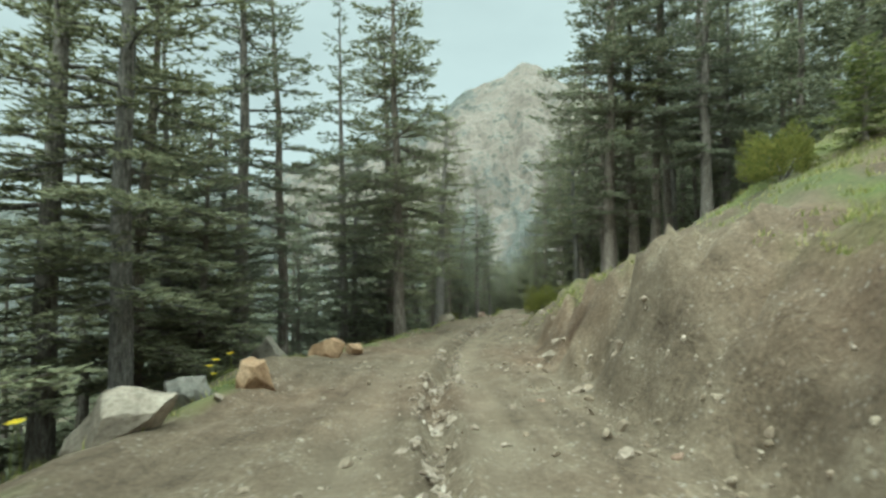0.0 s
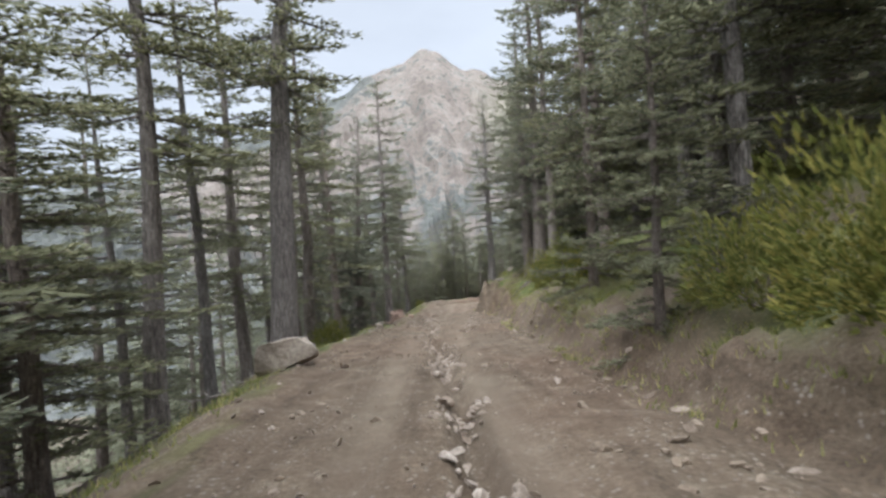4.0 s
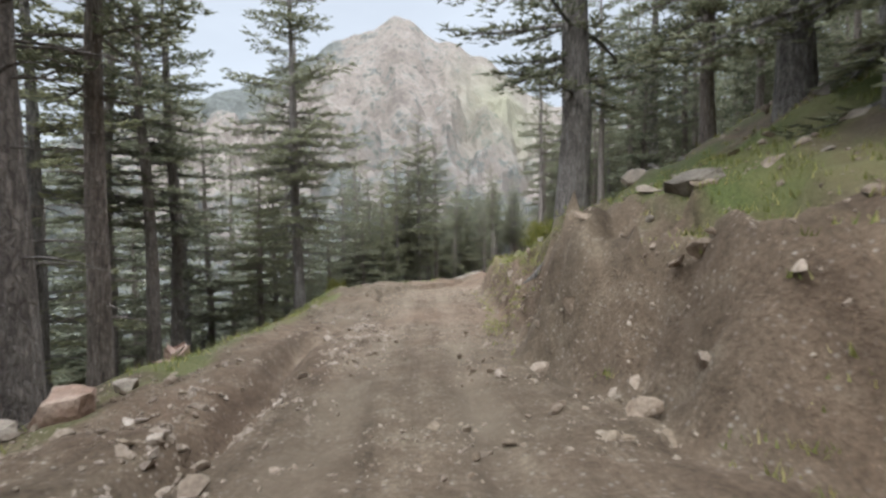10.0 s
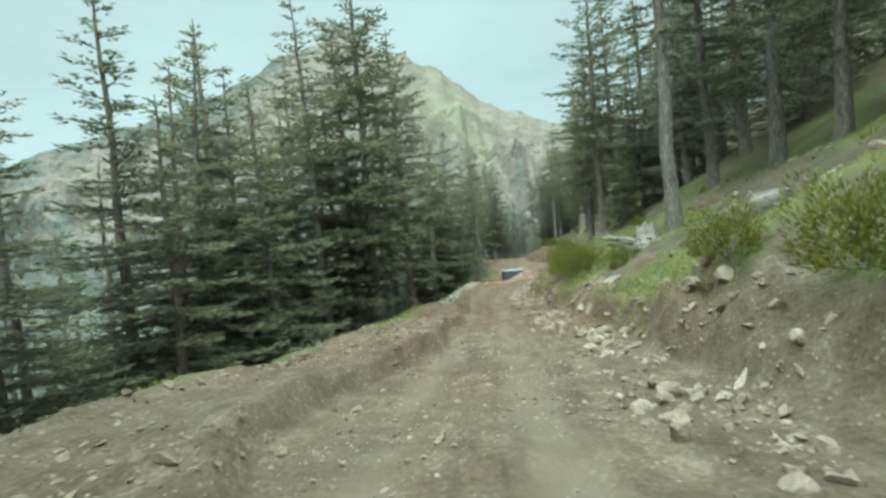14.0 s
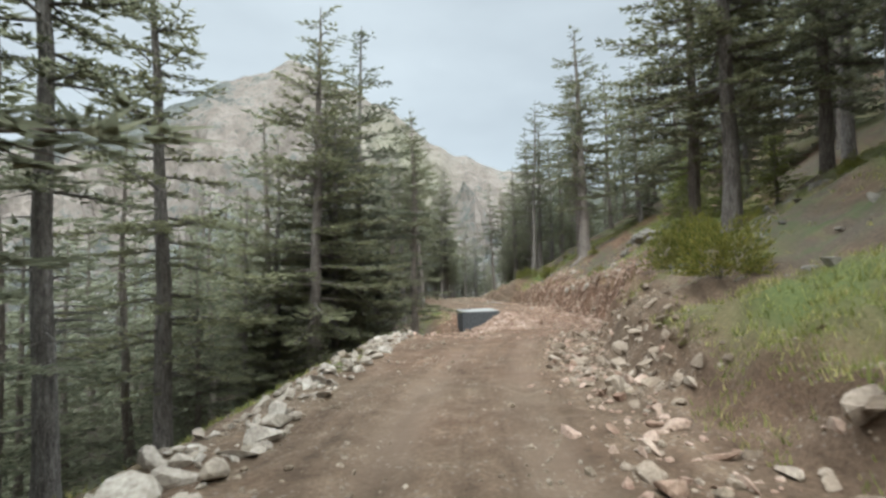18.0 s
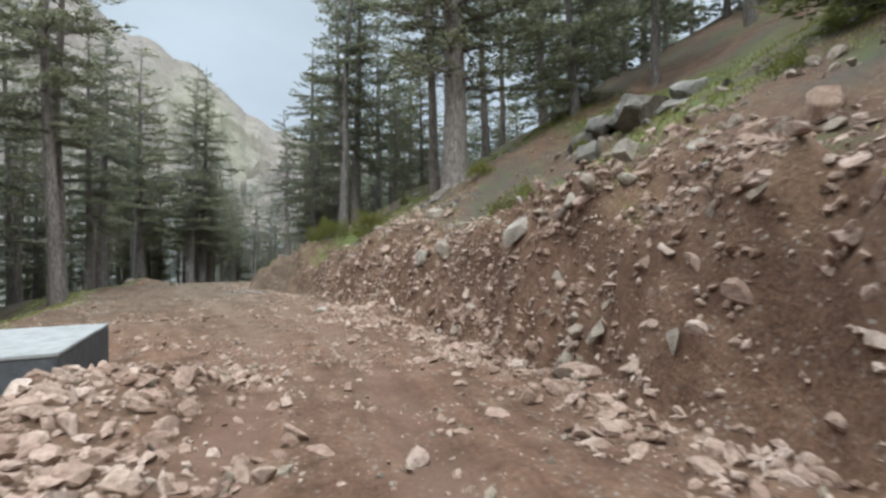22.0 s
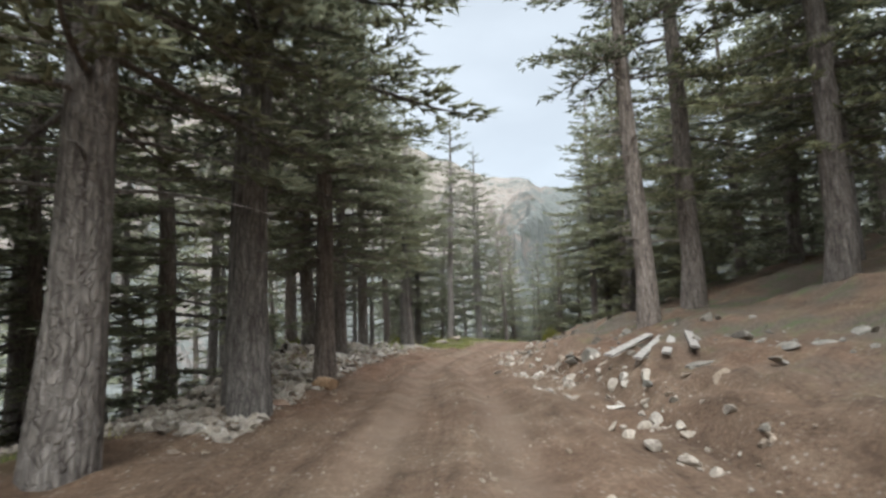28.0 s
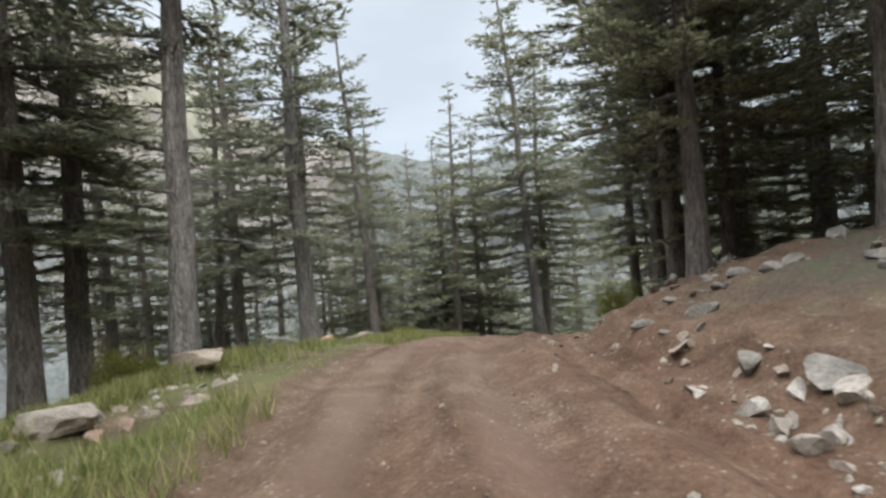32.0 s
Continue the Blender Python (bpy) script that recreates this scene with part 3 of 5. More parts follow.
# ---------------------------------------------------------------- the mountain across the valley
RIDGE = ((-130, 8.0), (-100, 8.0), (-70, 8.5), (-55, 8.2), (-45, 8.6), (-38, 10.0), (-33, 11.4), (-27, 13.7), (-22, 16.5), (-19, 18.8), (-14.5, 20.5), (-11.5, 21.9), (-9.5, 22.8),
         (-7, 21.9), (-2, 19.7), (3.6, 17.0), (9, 14.5), (16, 11.5), (24, 8.5), (34, 5.6), (50, 4.5), (70, 4.5), (110, 4.0))


def build_mountain():
    cx, cy, cz = 14.0, 80.0, -5.0
    brg = np.radians(np.linspace(-130, 110, 420))
    rad = np.linspace(0, 1, 110)
    bb, rr = np.meshgrid(brg, rad, indexing="ij")
    top = np.tan(np.radians(along(RIDGE, np.degrees(bb)) + 0.9 * fbm(np.degrees(bb) * 0.45, bb * 0, 5, 5)))
    r = 520 + 1250 * rr
    x, y = cx - np.sin(bb) * r, cy + np.cos(bb) * r
    crest_r = 520 + 1250 * 0.62
    crest_z = top * crest_r
    k = np.clip(rr / 0.62, 0, 1)
    z = -125 + (crest_z + 125) * k**1.15
    back = np.clip((rr - 0.62) / 0.38, 0, 1)
    z = z - back * (crest_z + 60) * 0.8
    gul = np.abs(fbm(np.degrees(bb) * 0.22 + 1.6 * fbm(x * 0.006, y * 0.006, 3) + rr * 1.5, rr * 3.2, 9, 5))
    z = z + (k * (1 - k) * 4) * (150 * (gul - 0.12) + 45 * fbm(x * 0.012, y * 0.012, 12, 5)) + 12 * fbm(x * 0.03, y * 0.03, 15) * (k < 0.98)
    v = np.stack([x, y, z + cz], -1).reshape(-1, 3)
    a, b = len(brg), len(rad)
    i, j = np.meshgrid(np.arange(a - 1), np.arange(b - 1), indexing="ij")
    q = np.stack([i * b + j, i * b + j + 1, (i + 1) * b + j + 1, (i + 1) * b + j], -1).reshape(-1, 4)
    me = mesh_np("mountain", v, q, ROCK_FACE, False)
    deg = np.degrees(bb)
    scrub = 0.10 + 0.35 * np.clip(1 - k * 1.6, 0, 1) + 0.6 * np.exp(-(((deg - 8) / 9) ** 2)) * np.clip((k - 0.75) * 5, 0, 1)
    scrub = scrub + 0.5 * np.clip((deg - 18) / 12, 0, 1) + 0.45 * np.clip((-33 - deg) / 8, 0, 1)
    meadow = np.clip(1 - np.abs(deg + 21) / 7, 0, 1) * np.clip(1.2 - np.abs(k - 0.72) * 4, 0, 1) * 0.85
    col = np.stack([scrub, meadow, scrub * 0, scrub * 0 + 1], -1).astype(np.float32)
    me.color_attributes.new("cover", "FLOAT_COLOR", "POINT").data.foreach_set("color", col.ravel())
    tagged(new("mountain", me), "bare pale limestone mountain with dark scrub across the valley", "mountain", kind="structure")


build_mountain()


# ---------------------------------------------------------------- trees


def tree_parts(seed, h, r, low, spread, gap, taper, fluff, lean=0.0, droop=0.12, fine=1.0, dead=6, blades=3, sides=3, bare=False):
    """Wood and needles of one cedar: height, trunk radius, share of bare trunk, longest limb, distance of limb rings,
    shape of the crown (1 a cone, 0.4 full to the top), needle density. Each limb carries a flat fan of twigs, each twig a row of needle tufts."""
    g = np.random.default_rng(seed)
    n = 13
    t = np.linspace(0, 1, n)
    bend = np.stack([np.cumsum(g.normal(0, 0.05, n)) + lean * t * t * h * 0.1, np.cumsum(g.normal(0, 0.05, n))], 1) * (h / 18)
    bend -= bend[0]
    pts = np.column_stack([bend, t * h - 0.9 * (t == 0)])
    rad = r * (1 - t) ** 0.8 + 0.02 + r * 0.5 * np.exp(-t * h / 0.6)
    wood = [tube(pts, rad, 5 if bare else 10)]
    if r > 0.4:
        for az in g.uniform(0, 6.28) + np.arange(8) * 0.785 + g.normal(0, 0.2, 8):
            q = np.linspace(0, 1, 6)
            ln, bow = g.uniform(0.9, 1.9), np.cumsum(g.normal(0, 0.12, 6))
            wood.append(tube(np.column_stack([np.cos(az + bow) * (0.25 + q * ln), np.sin(az + bow) * (0.25 + q * ln), 0.55 - 1.15 * q ** 0.7]), 0.17 * (1 - q) + 0.03, 6))
    fol_c, fol_d = [], []
    q = np.linspace(0, 1, 6)
    z = low * h
    while z < h * 0.99:
        k = (z / h - low) / (1 - low)
        reach = spread * (1 - k) ** taper * min(1.0, 0.6 + 1.8 * k) + 0.16
        c = np.array([np.interp(z, pts[:, 2], pts[:, a]) for a in (0, 1)])
        count = g.integers(4, 7) if k < 0.85 else 3
        for az in g.uniform(0, 6.28) + np.arange(count) * 6.28 / count + g.normal(0, 0.35, count):
            ln = reach * (g.uniform(0.72, 1.12) if g.random() < 0.75 else g.uniform(0.35, 0.75))
            up = -0.1 + 0.55 * k**1.3 + g.uniform(-0.12, 0.16)
            bow = g.normal(0, 0.16)
            rr = q * ln
            lz = z + g.uniform(-0.6, 0.6) * gap + rr * up - droop * rr * q * 1.5 + 0.14 * ln * q**4
            lp = np.column_stack([c[0] + np.cos(az + bow * q) * rr, c[1] + np.sin(az + bow * q) * rr, lz])
            if not bare:
                wood.append(tube(lp, (0.022 + 0.015 * ln) * (1 - q * 0.85) * (r / 0.3) ** 0.5, sides))
            m = int(max(5, ln * 7.5 * fluff))
            w = np.clip(np.linspace(0.14, 1.0, m) + g.normal(0, 0.02, m), 0.1, 1)
            hand = np.where(np.arange(m) % 2, 1.0, -1.0)
            tl = (0.18 + 0.46 * ln * (1.06 - w) * np.minimum(1, 2.4 * w)) * g.uniform(0.6, 1.15, m)
            ang = az + bow * w + hand * (1.05 - 0.6 * w) + g.normal(0, 0.15, m)
            way = np.stack([np.cos(ang), np.sin(ang)], 1)
            base = np.stack([np.interp(w, q, lp[:, a]) for a in (0, 1, 2)], 1)
            sag = g.uniform(0.08, 0.34, m) - 0.25 * k
            if not bare:
                for i in np.flatnonzero(tl > 0.6):
                    wood.append(tube(np.array((base[i], (*(base[i, :2] + way[i] * tl[i] * 0.9), base[i, 2] - sag[i] * tl[i] * 0.8))), (0.012, 0.004), 3))
            many = np.maximum(1, np.ceil(tl / (0.28 * fine))).astype(int)
            i = np.repeat(np.arange(m), many)
            f = (np.concatenate([np.arange(x) for x in many]) + g.uniform(0.4, 1.1, len(i))) / many[i]
            fol_c.append(np.column_stack([base[i, :2] + way[i] * (tl[i] * f)[:, None] + g.normal(0, 0.035, (len(i), 2)), base[i, 2] - sag[i] * tl[i] * f * f + g.normal(0.02, 0.045, len(i))]))
            fol_d.append(way[i])
        z += gap * g.uniform(0.6, 1.4)
    for _ in range(dead):
        zz, az, ln = g.uniform(0.12, max(low, 0.16)) * h, g.uniform(0, 6.28), g.uniform(0.5, 1.9)
        c = np.array([np.interp(zz, pts[:, 2], pts[:, a]) for a in (0, 1)])
        q4 = np.linspace(0, 1, 4)
        wood.append(tube(np.column_stack([c[0] + np.cos(az) * q4 * ln, c[1] + np.sin(az) * q4 * ln, zz + 0.1 * q4 * ln - 0.2 * q4 * q4 * ln]), 0.03 * (1 - q4 * 0.8), sides))
    c, d = np.concatenate(fol_c), np.concatenate(fol_d)
    # a spray of thin needle blades at each tuft
    vs, m = [], len(c)
    for b in range(blades):
        turn = g.uniform(-1.2, 1.2, m)
        dx = d[:, 0] * np.cos(turn) - d[:, 1] * np.sin(turn)
        dy = d[:, 0] * np.sin(turn) + d[:, 1] * np.cos(turn)
        way = np.stack([dx, dy, g.uniform(-0.2, 0.4, m)], 1)
        way /= np.linalg.norm(way, axis=1, keepdims=True)
        ln = g.uniform(0.3, 0.58, (m, 1)) * fine
        side = np.cross(way, np.stack([g.normal(0, 0.6, m), g.normal(0, 0.6, m), np.ones(m)], 1))
        side /= np.linalg.norm(side, axis=1, keepdims=True)
        wd = g.uniform(0.04, 0.085, (m, 1)) * fine
        root = c - way * ln * 0.2
        vs.append(np.stack([root + side * wd, root - side * wd, c + way * ln * 0.8], 1))
    v = np.concatenate(vs).reshape(-1, 3)
    return joined(wood), (v, np.arange(len(v)).reshape(-1, 3))


def tree_proto(name, leaf, **k):
    wood, crown = tree_parts(**k)
    return {"name": name, "used": None, "trunk": mesh_np("trunk", *wood, BARK, True), "crown": mesh_np("crown", *crown, leaf)}


def plant(proto, x, y, z, scale, turn, tilt, label, group, wide=1.0):
    m = (Matrix.Translation((x, y, z - 0.1)) @ Matrix.Rotation(tilt[0], 4, "X") @ Matrix.Rotation(tilt[1], 4, "Y") @ Matrix.Rotation(turn, 4, "Z")
         @ Matrix.Diagonal((scale * wide, scale * wide, scale, 1)))
    if proto["used"] is None:
        root = new(proto["name"])
        root.empty_display_size = 0.3
        for key in ("trunk", "crown"):
            part(key, proto[key], root)
        proto["used"] = root
    else:
        root = copy_thing(proto["used"], Matrix.Identity(4))
    root.matrix_basis = m
    return tagged(root, label, "tree", group)


def family(name, leaf, seeds, **k):
    return [tree_proto(name, leaf, seed=i, **k) for i in seeds]


TALL_K = dict(h=19, r=0.28, low=0.2, spread=4.2, gap=0.92, taper=0.78, fluff=1.0, fine=0.64, blades=3)
FULL_K = dict(h=16, r=0.22, low=0.05, spread=4.7, gap=0.7, taper=0.95, fluff=1.0, fine=0.64, dead=0, blades=3)
SLIM_K = dict(h=20, r=0.25, low=0.38, spread=3.4, gap=0.92, taper=0.62, fluff=1.0, fine=0.64, dead=30, blades=3)
KINDS = {
    "t": (family("cedar_tree", NEEDLE, (11, 12, 13), **TALL_K), "tall cedar with layered dark green branches and grey bark", 19),
    "f": (family("cedar_tree", NEEDLE, (31, 32, 33), **FULL_K), "full cone-shaped cedar with dense branches down to the ground", 16),
    "s": (family("cedar_tree", NEEDLE, (51, 52, 53), **SLIM_K), "slender cedar with a long bare grey trunk and high crown", 20),
    "b": (family("cedar_tree", NEEDLE, (71, 72), h=21, r=0.46, low=0.22, spread=4.8, gap=1.0, taper=0.65, fluff=0.95, fine=0.64, droop=0.08, dead=12, blades=3), "large old cedar with a thick furrowed trunk and wide tiers", 21),
    "o": (family("cedar_tree", NEEDLE, (61, 62), **dict(SLIM_K, h=22, r=0.46, spread=3.9, lean=-0.5)), "old leaning cedar with a stout bare grey-brown trunk", 22),
    "w": (family("cedar_tree", NEEDLE, (81, 82), h=22, r=0.36, low=0.08, spread=5.4, gap=0.85, taper=0.66, fluff=0.95, fine=0.64, droop=0.1, dead=4, blades=3), "wide-spreading cedar with sweeping flat tiers of needles", 22),
    "c": (family("cedar_tree", NEEDLE, (121, 122, 123), h=20, r=0.25, low=0.2, spread=5.0, gap=0.74, taper=0.85, fluff=0.95, fine=0.64, droop=0.1, dead=10, blades=3), "broad cedar with dense tiers over a short bare trunk", 20),
    "y": (family("young_cedar", NEEDLE, (91, 92), h=6, r=0.10, low=0.05, spread=1.8, gap=0.32, taper=0.9, fluff=1.2, fine=0.6, dead=0), "small young cedar with dense dark green needles", 6),
    "g": (family("young_conifer", YOUNG, (111, 112), h=4.5, r=0.08, low=0.04, spread=1.6, gap=0.26, taper=0.9, fluff=1.4, fine=0.5, droop=0.0, dead=0), "young yellow-green conifer on the bank", 4.5),
}

# trees that stand out: x, y, kind, height
TREES_A = ((-9, 11.5, "t", 19), (-7, 17.9, "t", 20), (-6.6, 21.2, "s", 19), (-12, 28, "t", 11), (-2.0, 24.4, "c", 21), (-5.5, 31, "f", 15), (-0.4, 55, "t", 19), (-7.3, 61.8, "s", 20),
           (-5.9, 66.2, "s", 20), (-3.4, 74.4, "t", 20), (0.8, 66.6, "w", 22), (-1.3, 73.6, "s", 20), (-0.4, 46, "o", 22), (-3.2, 43.3, "s", 21), (3.9, 85.5, "s", 18), (1.6, 82.8, "t", 18))
TREES_B = ((2.1, 86.4, "s", 19), (5.0, 77.5, "s", 19), (4.1, 87.4, "t", 17), (8.6, 92.8, "c", 21), (8.2, 101, "w", 20), (6.4, 96.0, "f", 12), (-2.2, 85, "t", 18), (13, 115.3, "f", 15), (12, 111.5, "f", 14),
           (24.2, 127.7, "c", 20), (17.1, 124.6, "f", 18), (19.6, 121.5, "t", 17), (15.5, 124, "t", 18), (21.8, 135.7, "t", 19), (26.4, 142.9, "t", 20))
TREES_C = ((32.4, 148.5, "w", 20), (35.6, 152.8, "c", 23), (39, 151.7, "t", 15), (22, 159, "f", 18), (24.7, 137.1, "s", 21), (23.6, 129.2, "s", 20), (50.2, 177, "s", 23),
           (54.55, 191.4, "s", 19), (55.1, 192.7, "s", 19.5), (56.2, 205, "t", 12), (51, 199.8, "t", 20), (47, 198, "s", 20), (64.4, 202.5, "c", 23), (59.9, 202, "t", 24), (61.6, 214, "t", 24), (79.3, 232.1, "s", 19))
TREES_D = ((77.2, 233.4, "s", 14), (82.3, 234.5, "t", 19), (6.6, 36.4, "f", 8), (14.6, 52.6, "t", 20), (16.7, 70.8, "f", 19), (14, 60.4, "b", 21), (13.2, 56.1, "s", 21), (15.3, 76.9, "b", 19),
           (22.4, 80.4, "t", 18), (15.3, 66, "b", 20), (15.5, 47.6, "t", 20), (30.9, 111.3, "s", 22), (38, 125.5, "t", 20), (76.4, 193.8, "t", 22))
TREES_E = ((78, 197.5, "s", 22), (68.4, 170.9, "s", 21), (80.3, 202.6, "t", 21), (84, 204, "t", 21), (62.2, 163.2, "b", 24), (75, 182.8, "s", 21), (80.2, 206.7, "t", 20), (68.75, 208.65, "c", 17),
           (66.6, 205.4, "t", 24), (77.3, 206.0, "s", 21), (87.6, 215.6, "s", 19), (71.2, 216.1, "c", 19), (74.4, 222.5, "c", 21), (76.4, 237.4, "t", 13), (83.1, 242.3, "t", 19))
TREES_F = ((84.4, 231.5, "s", 19), (89.9, 236.0, "t", 19), (94.6, 238.6, "t", 15), (93.1, 255.7, "t", 18), (88.6, 249.2, "t", 18), (96.4, 226.3, "t", 20), (77.6, 223.6, "s", 12.5),
           (79.0, 228.2, "s", 18), (9.1, 27.5, "c", 21), (9.5, 28.4, "s", 23), (11.2, 29.6, "s", 23), (12.9, 30.6, "s", 22), (14.4, 32.0, "s", 22), (17.6, 33.6, "t", 20), (20.7, 37.1, "t", 20))
TREES_H = ((102, 250, "t", 17), (108, 247, "f", 17), (105, 252.5, "f", 16), (111.5, 256, "f", 18), (113, 252, "f", 19), (104.5, 257, "t", 17), (114, 259, "t", 17), (119, 252, "f", 19), (98, 257, "f", 15), (110, 263, "t", 18), (97, 246.5, "f", 9),
           (100, 228.3, "c", 19), (103.4, 230.6, "c", 18), (96.6, 225.0, "f", 16), (104.5, 226.6, "f", 17), (109, 232, "f", 18), (110, 227.5, "t", 19), (93.0, 221.4, "t", 19), (93.4, 224.9, "c", 19))
TREES_I = ((13.4, 109.4, "f", 9), (17.9, 117.6, "c", 16.5), (20.4, 120.4, "c", 20), (14.6, 115.2, "f", 13),
           (-5.4, 27.8, "f", 21), (-7.2, 24.8, "f", 9), (-3.4, 31.8, "t", 21), (-4.4, 34.2, "f", 13), (-8.0, 31.5, "f", 9), (-3.6, 39.0, "f", 12), (-8.8, 19.8, "f", 13), (-7.2, 14.8, "f", 10), (-10.5, 25.5, "f", 9),
           (94.5, 217.5, "f", 17), (98.5, 220.5, "f", 18), (90.5, 211.5, "f", 16), (86.5, 206.8, "f", 15), (101.5, 223.5, "t", 19), (114.5, 242.6, "c", 24), (118, 244.5, "f", 15), (122, 258, "t", 18),
           (93, 252, "f", 14), (90, 256, "t", 18), (65.1, 214.3, "f", 20), (49.5, 187, "s", 19), (46.5, 191, "s", 18), (53.5, 203.5, "f", 12), (59.6, 208.5, "f", 16))
TREES_G = ((57.2, 147.0, "g", 6.4), (53.1, 141.8, "g", 5.2), (59.4, 149.5, "g", 4.6), (50.0, 137.0, "g", 3.6), (7.2, 8.5, "g", 2.2), (8.9, 45.2, "g", 2.6), (20.9, 82, "y", 5), (36.3, 121, "y", 5),
           (8.6, 42.5, "f", 15), (10.2, 38.6, "f", 17), (18.4, 67.0, "f", 16),
           (47.1, 177.3, "t", 17), (44.6, 173.5, "c", 17), (43.8, 179.0, "f", 16), (105.9, 244.1, "f", 18), (107.1, 249.4, "f", 18), (111.8, 247.0, "f", 19),
           (99.0, 243.6, "f", 15), (83.6, 235.8, "t", 18), (89.9, 241.1, "t", 18), (13.0, 112.6, "f", 12), (17.0, 122.0, "f", 15), (110.0, 240.2, "c", 26), (70.2, 216.9, "t", 20), (58.8, 199.8, "s", 19), (-8.2, 13.2, "f", 14), (-9.8, 18.0, "c", 17), (-12.0, 22.5, "f", 18), (-14.2, 27.0, "f", 18), (-17.2, 32.0, "f", 20), (-21, 38, "f", 20), (-6.4, 10.2, "t", 17), (45.8, 137.9, "c", 19), (63.6, 173.8, "s", 21), (66.0, 168.4, "s", 20), (67.5, 179.6, "t", 20), (50.9, 181.0, "s", 22), (53.2, 187.0, "t", 18), (15.8, 113.8, "f", 11), (18.6, 119.2, "f", 12), (20.8, 124.2, "f", 12), (10.6, 107.5, "f", 10), (5.0, 74.6, "s", 23))

planted = []
tree_rng = np.random.default_rng(5)


def add_tree(x, y, s, u, kind, h, z, group):
    protos, label, base = KINDS[kind]
    pr = protos[int(tree_rng.integers(len(protos)))]
    tilt = tree_rng.normal(0, 0.018, 2)
    wide = tree_rng.uniform(0.9, 1.1)
    if kind in "fwyg":
        wide = max(0.4, min(wide, (abs(u) - 1.7) / ({"f": 5.5, "w": 6.6, "y": 2.5, "g": 2.2}[kind] * h / base)))
    plant(pr, x, y, z, h / base, tree_rng.uniform(0, 6.28), tilt, label, group, wide)
    planted.append((x, y))


for x, y, kind, h in TREES_A + TREES_B + TREES_C + TREES_D + TREES_E + TREES_F + TREES_G + TREES_H + TREES_I:
    s, u = to_su(x, y)
    foot = float(min(height(s + a, u + b) for a in (-0.4, 0, 0.4) for b in (-0.4, 0, 0.4)))
    add_tree(x, y, s, u, kind, h, foot, "cedars of the valley slope" if u < 0 else "cedars of the hill slope")


def forest_spots(count, s0, s1, u0, u1, gap, side, share=1.25):
    """Free spots in the forest, clear of the road and of each other."""
    out, tries = [], 0
    while len(out) < count and tries < count * 40:
        tries += 1
        s = tree_rng.uniform(s0, s1)
        u = u0 + (u1 - u0) * tree_rng.uniform(0, 1) ** share
        if side < 0:
            if -u < along(VALLEY_EDGE, s) + (7 if 74 < s < 114 else 4.5 if s < 132 and s > 74 else 7 if 132 <= s < 162 else 3.6 if s < 212 else 4.6):
                continue
        elif u < along(HILL_EDGE, s) + (12 if s < 26 else 8 if 84 < s < 136 else 10 if 150 < s < 184 else 4.5):
            continue
        if side > 0 and 192 < s < 228 and tree_rng.random() < 0.5 or side < 0 and (24 < s < 80 and u < -9 and tree_rng.random() < 0.85 or 128 < s < 150 and u > -40 and tree_rng.random() < 0.5 or s > 225 and tree_rng.random() < 0.85):
            continue
        x, y, z = spot(s, u)
        if min((x - a) ** 2 + (y - b) ** 2 for a, b in planted[-700:]) < gap * gap:
            continue
        planted.append((x, y))
        out.append((s, u, x, y, z))
    return out


set_back = []
for side, todo in ((-1, forest_spots(95, -6, 275, -6, -17, 3.3, -1)), (1, forest_spots(135, 4, 290, 6, 22, 3.3, 1))):
    todo.sort(key=lambda p: abs(p[1]))
    set_back += todo[62:]
    for s, u, x, y, z in todo[:62]:
        kind = str(tree_rng.choice(list("sstst") if side < 0 and (38 < s < 82 or s > 225) else list("ttfsff") if side < 0 else list("ttfsftf") if s < 228 else list("tfff")))
        h = {"t": 18, "s": 18.5, "f": 14, "y": 5}[kind] * tree_rng.uniform(0.75, 1.12)
        if side < 0 and 130 < s < 150:
            kind, h = "f", tree_rng.uniform(6.5, 10)
        add_tree(x, y, s, u, kind, h, z, "cedars of the valley slope" if side < 0 else "cedars of the hill slope")

for x, y, kind, h in ((33.7, 149.8, "f", 16), (31.0, 150.8, "f", 15), (35.2, 155.0, "f", 15), (37.2, 153.6, "f", 11), (29.4, 149.4, "f", 12), (34.4, 151.6, "c", 18)):
    s, u = to_su(x, y)
    add_tree(x, y, s, u, kind, h, float(height(s, u)) - 0.2, "cedars of the valley slope")


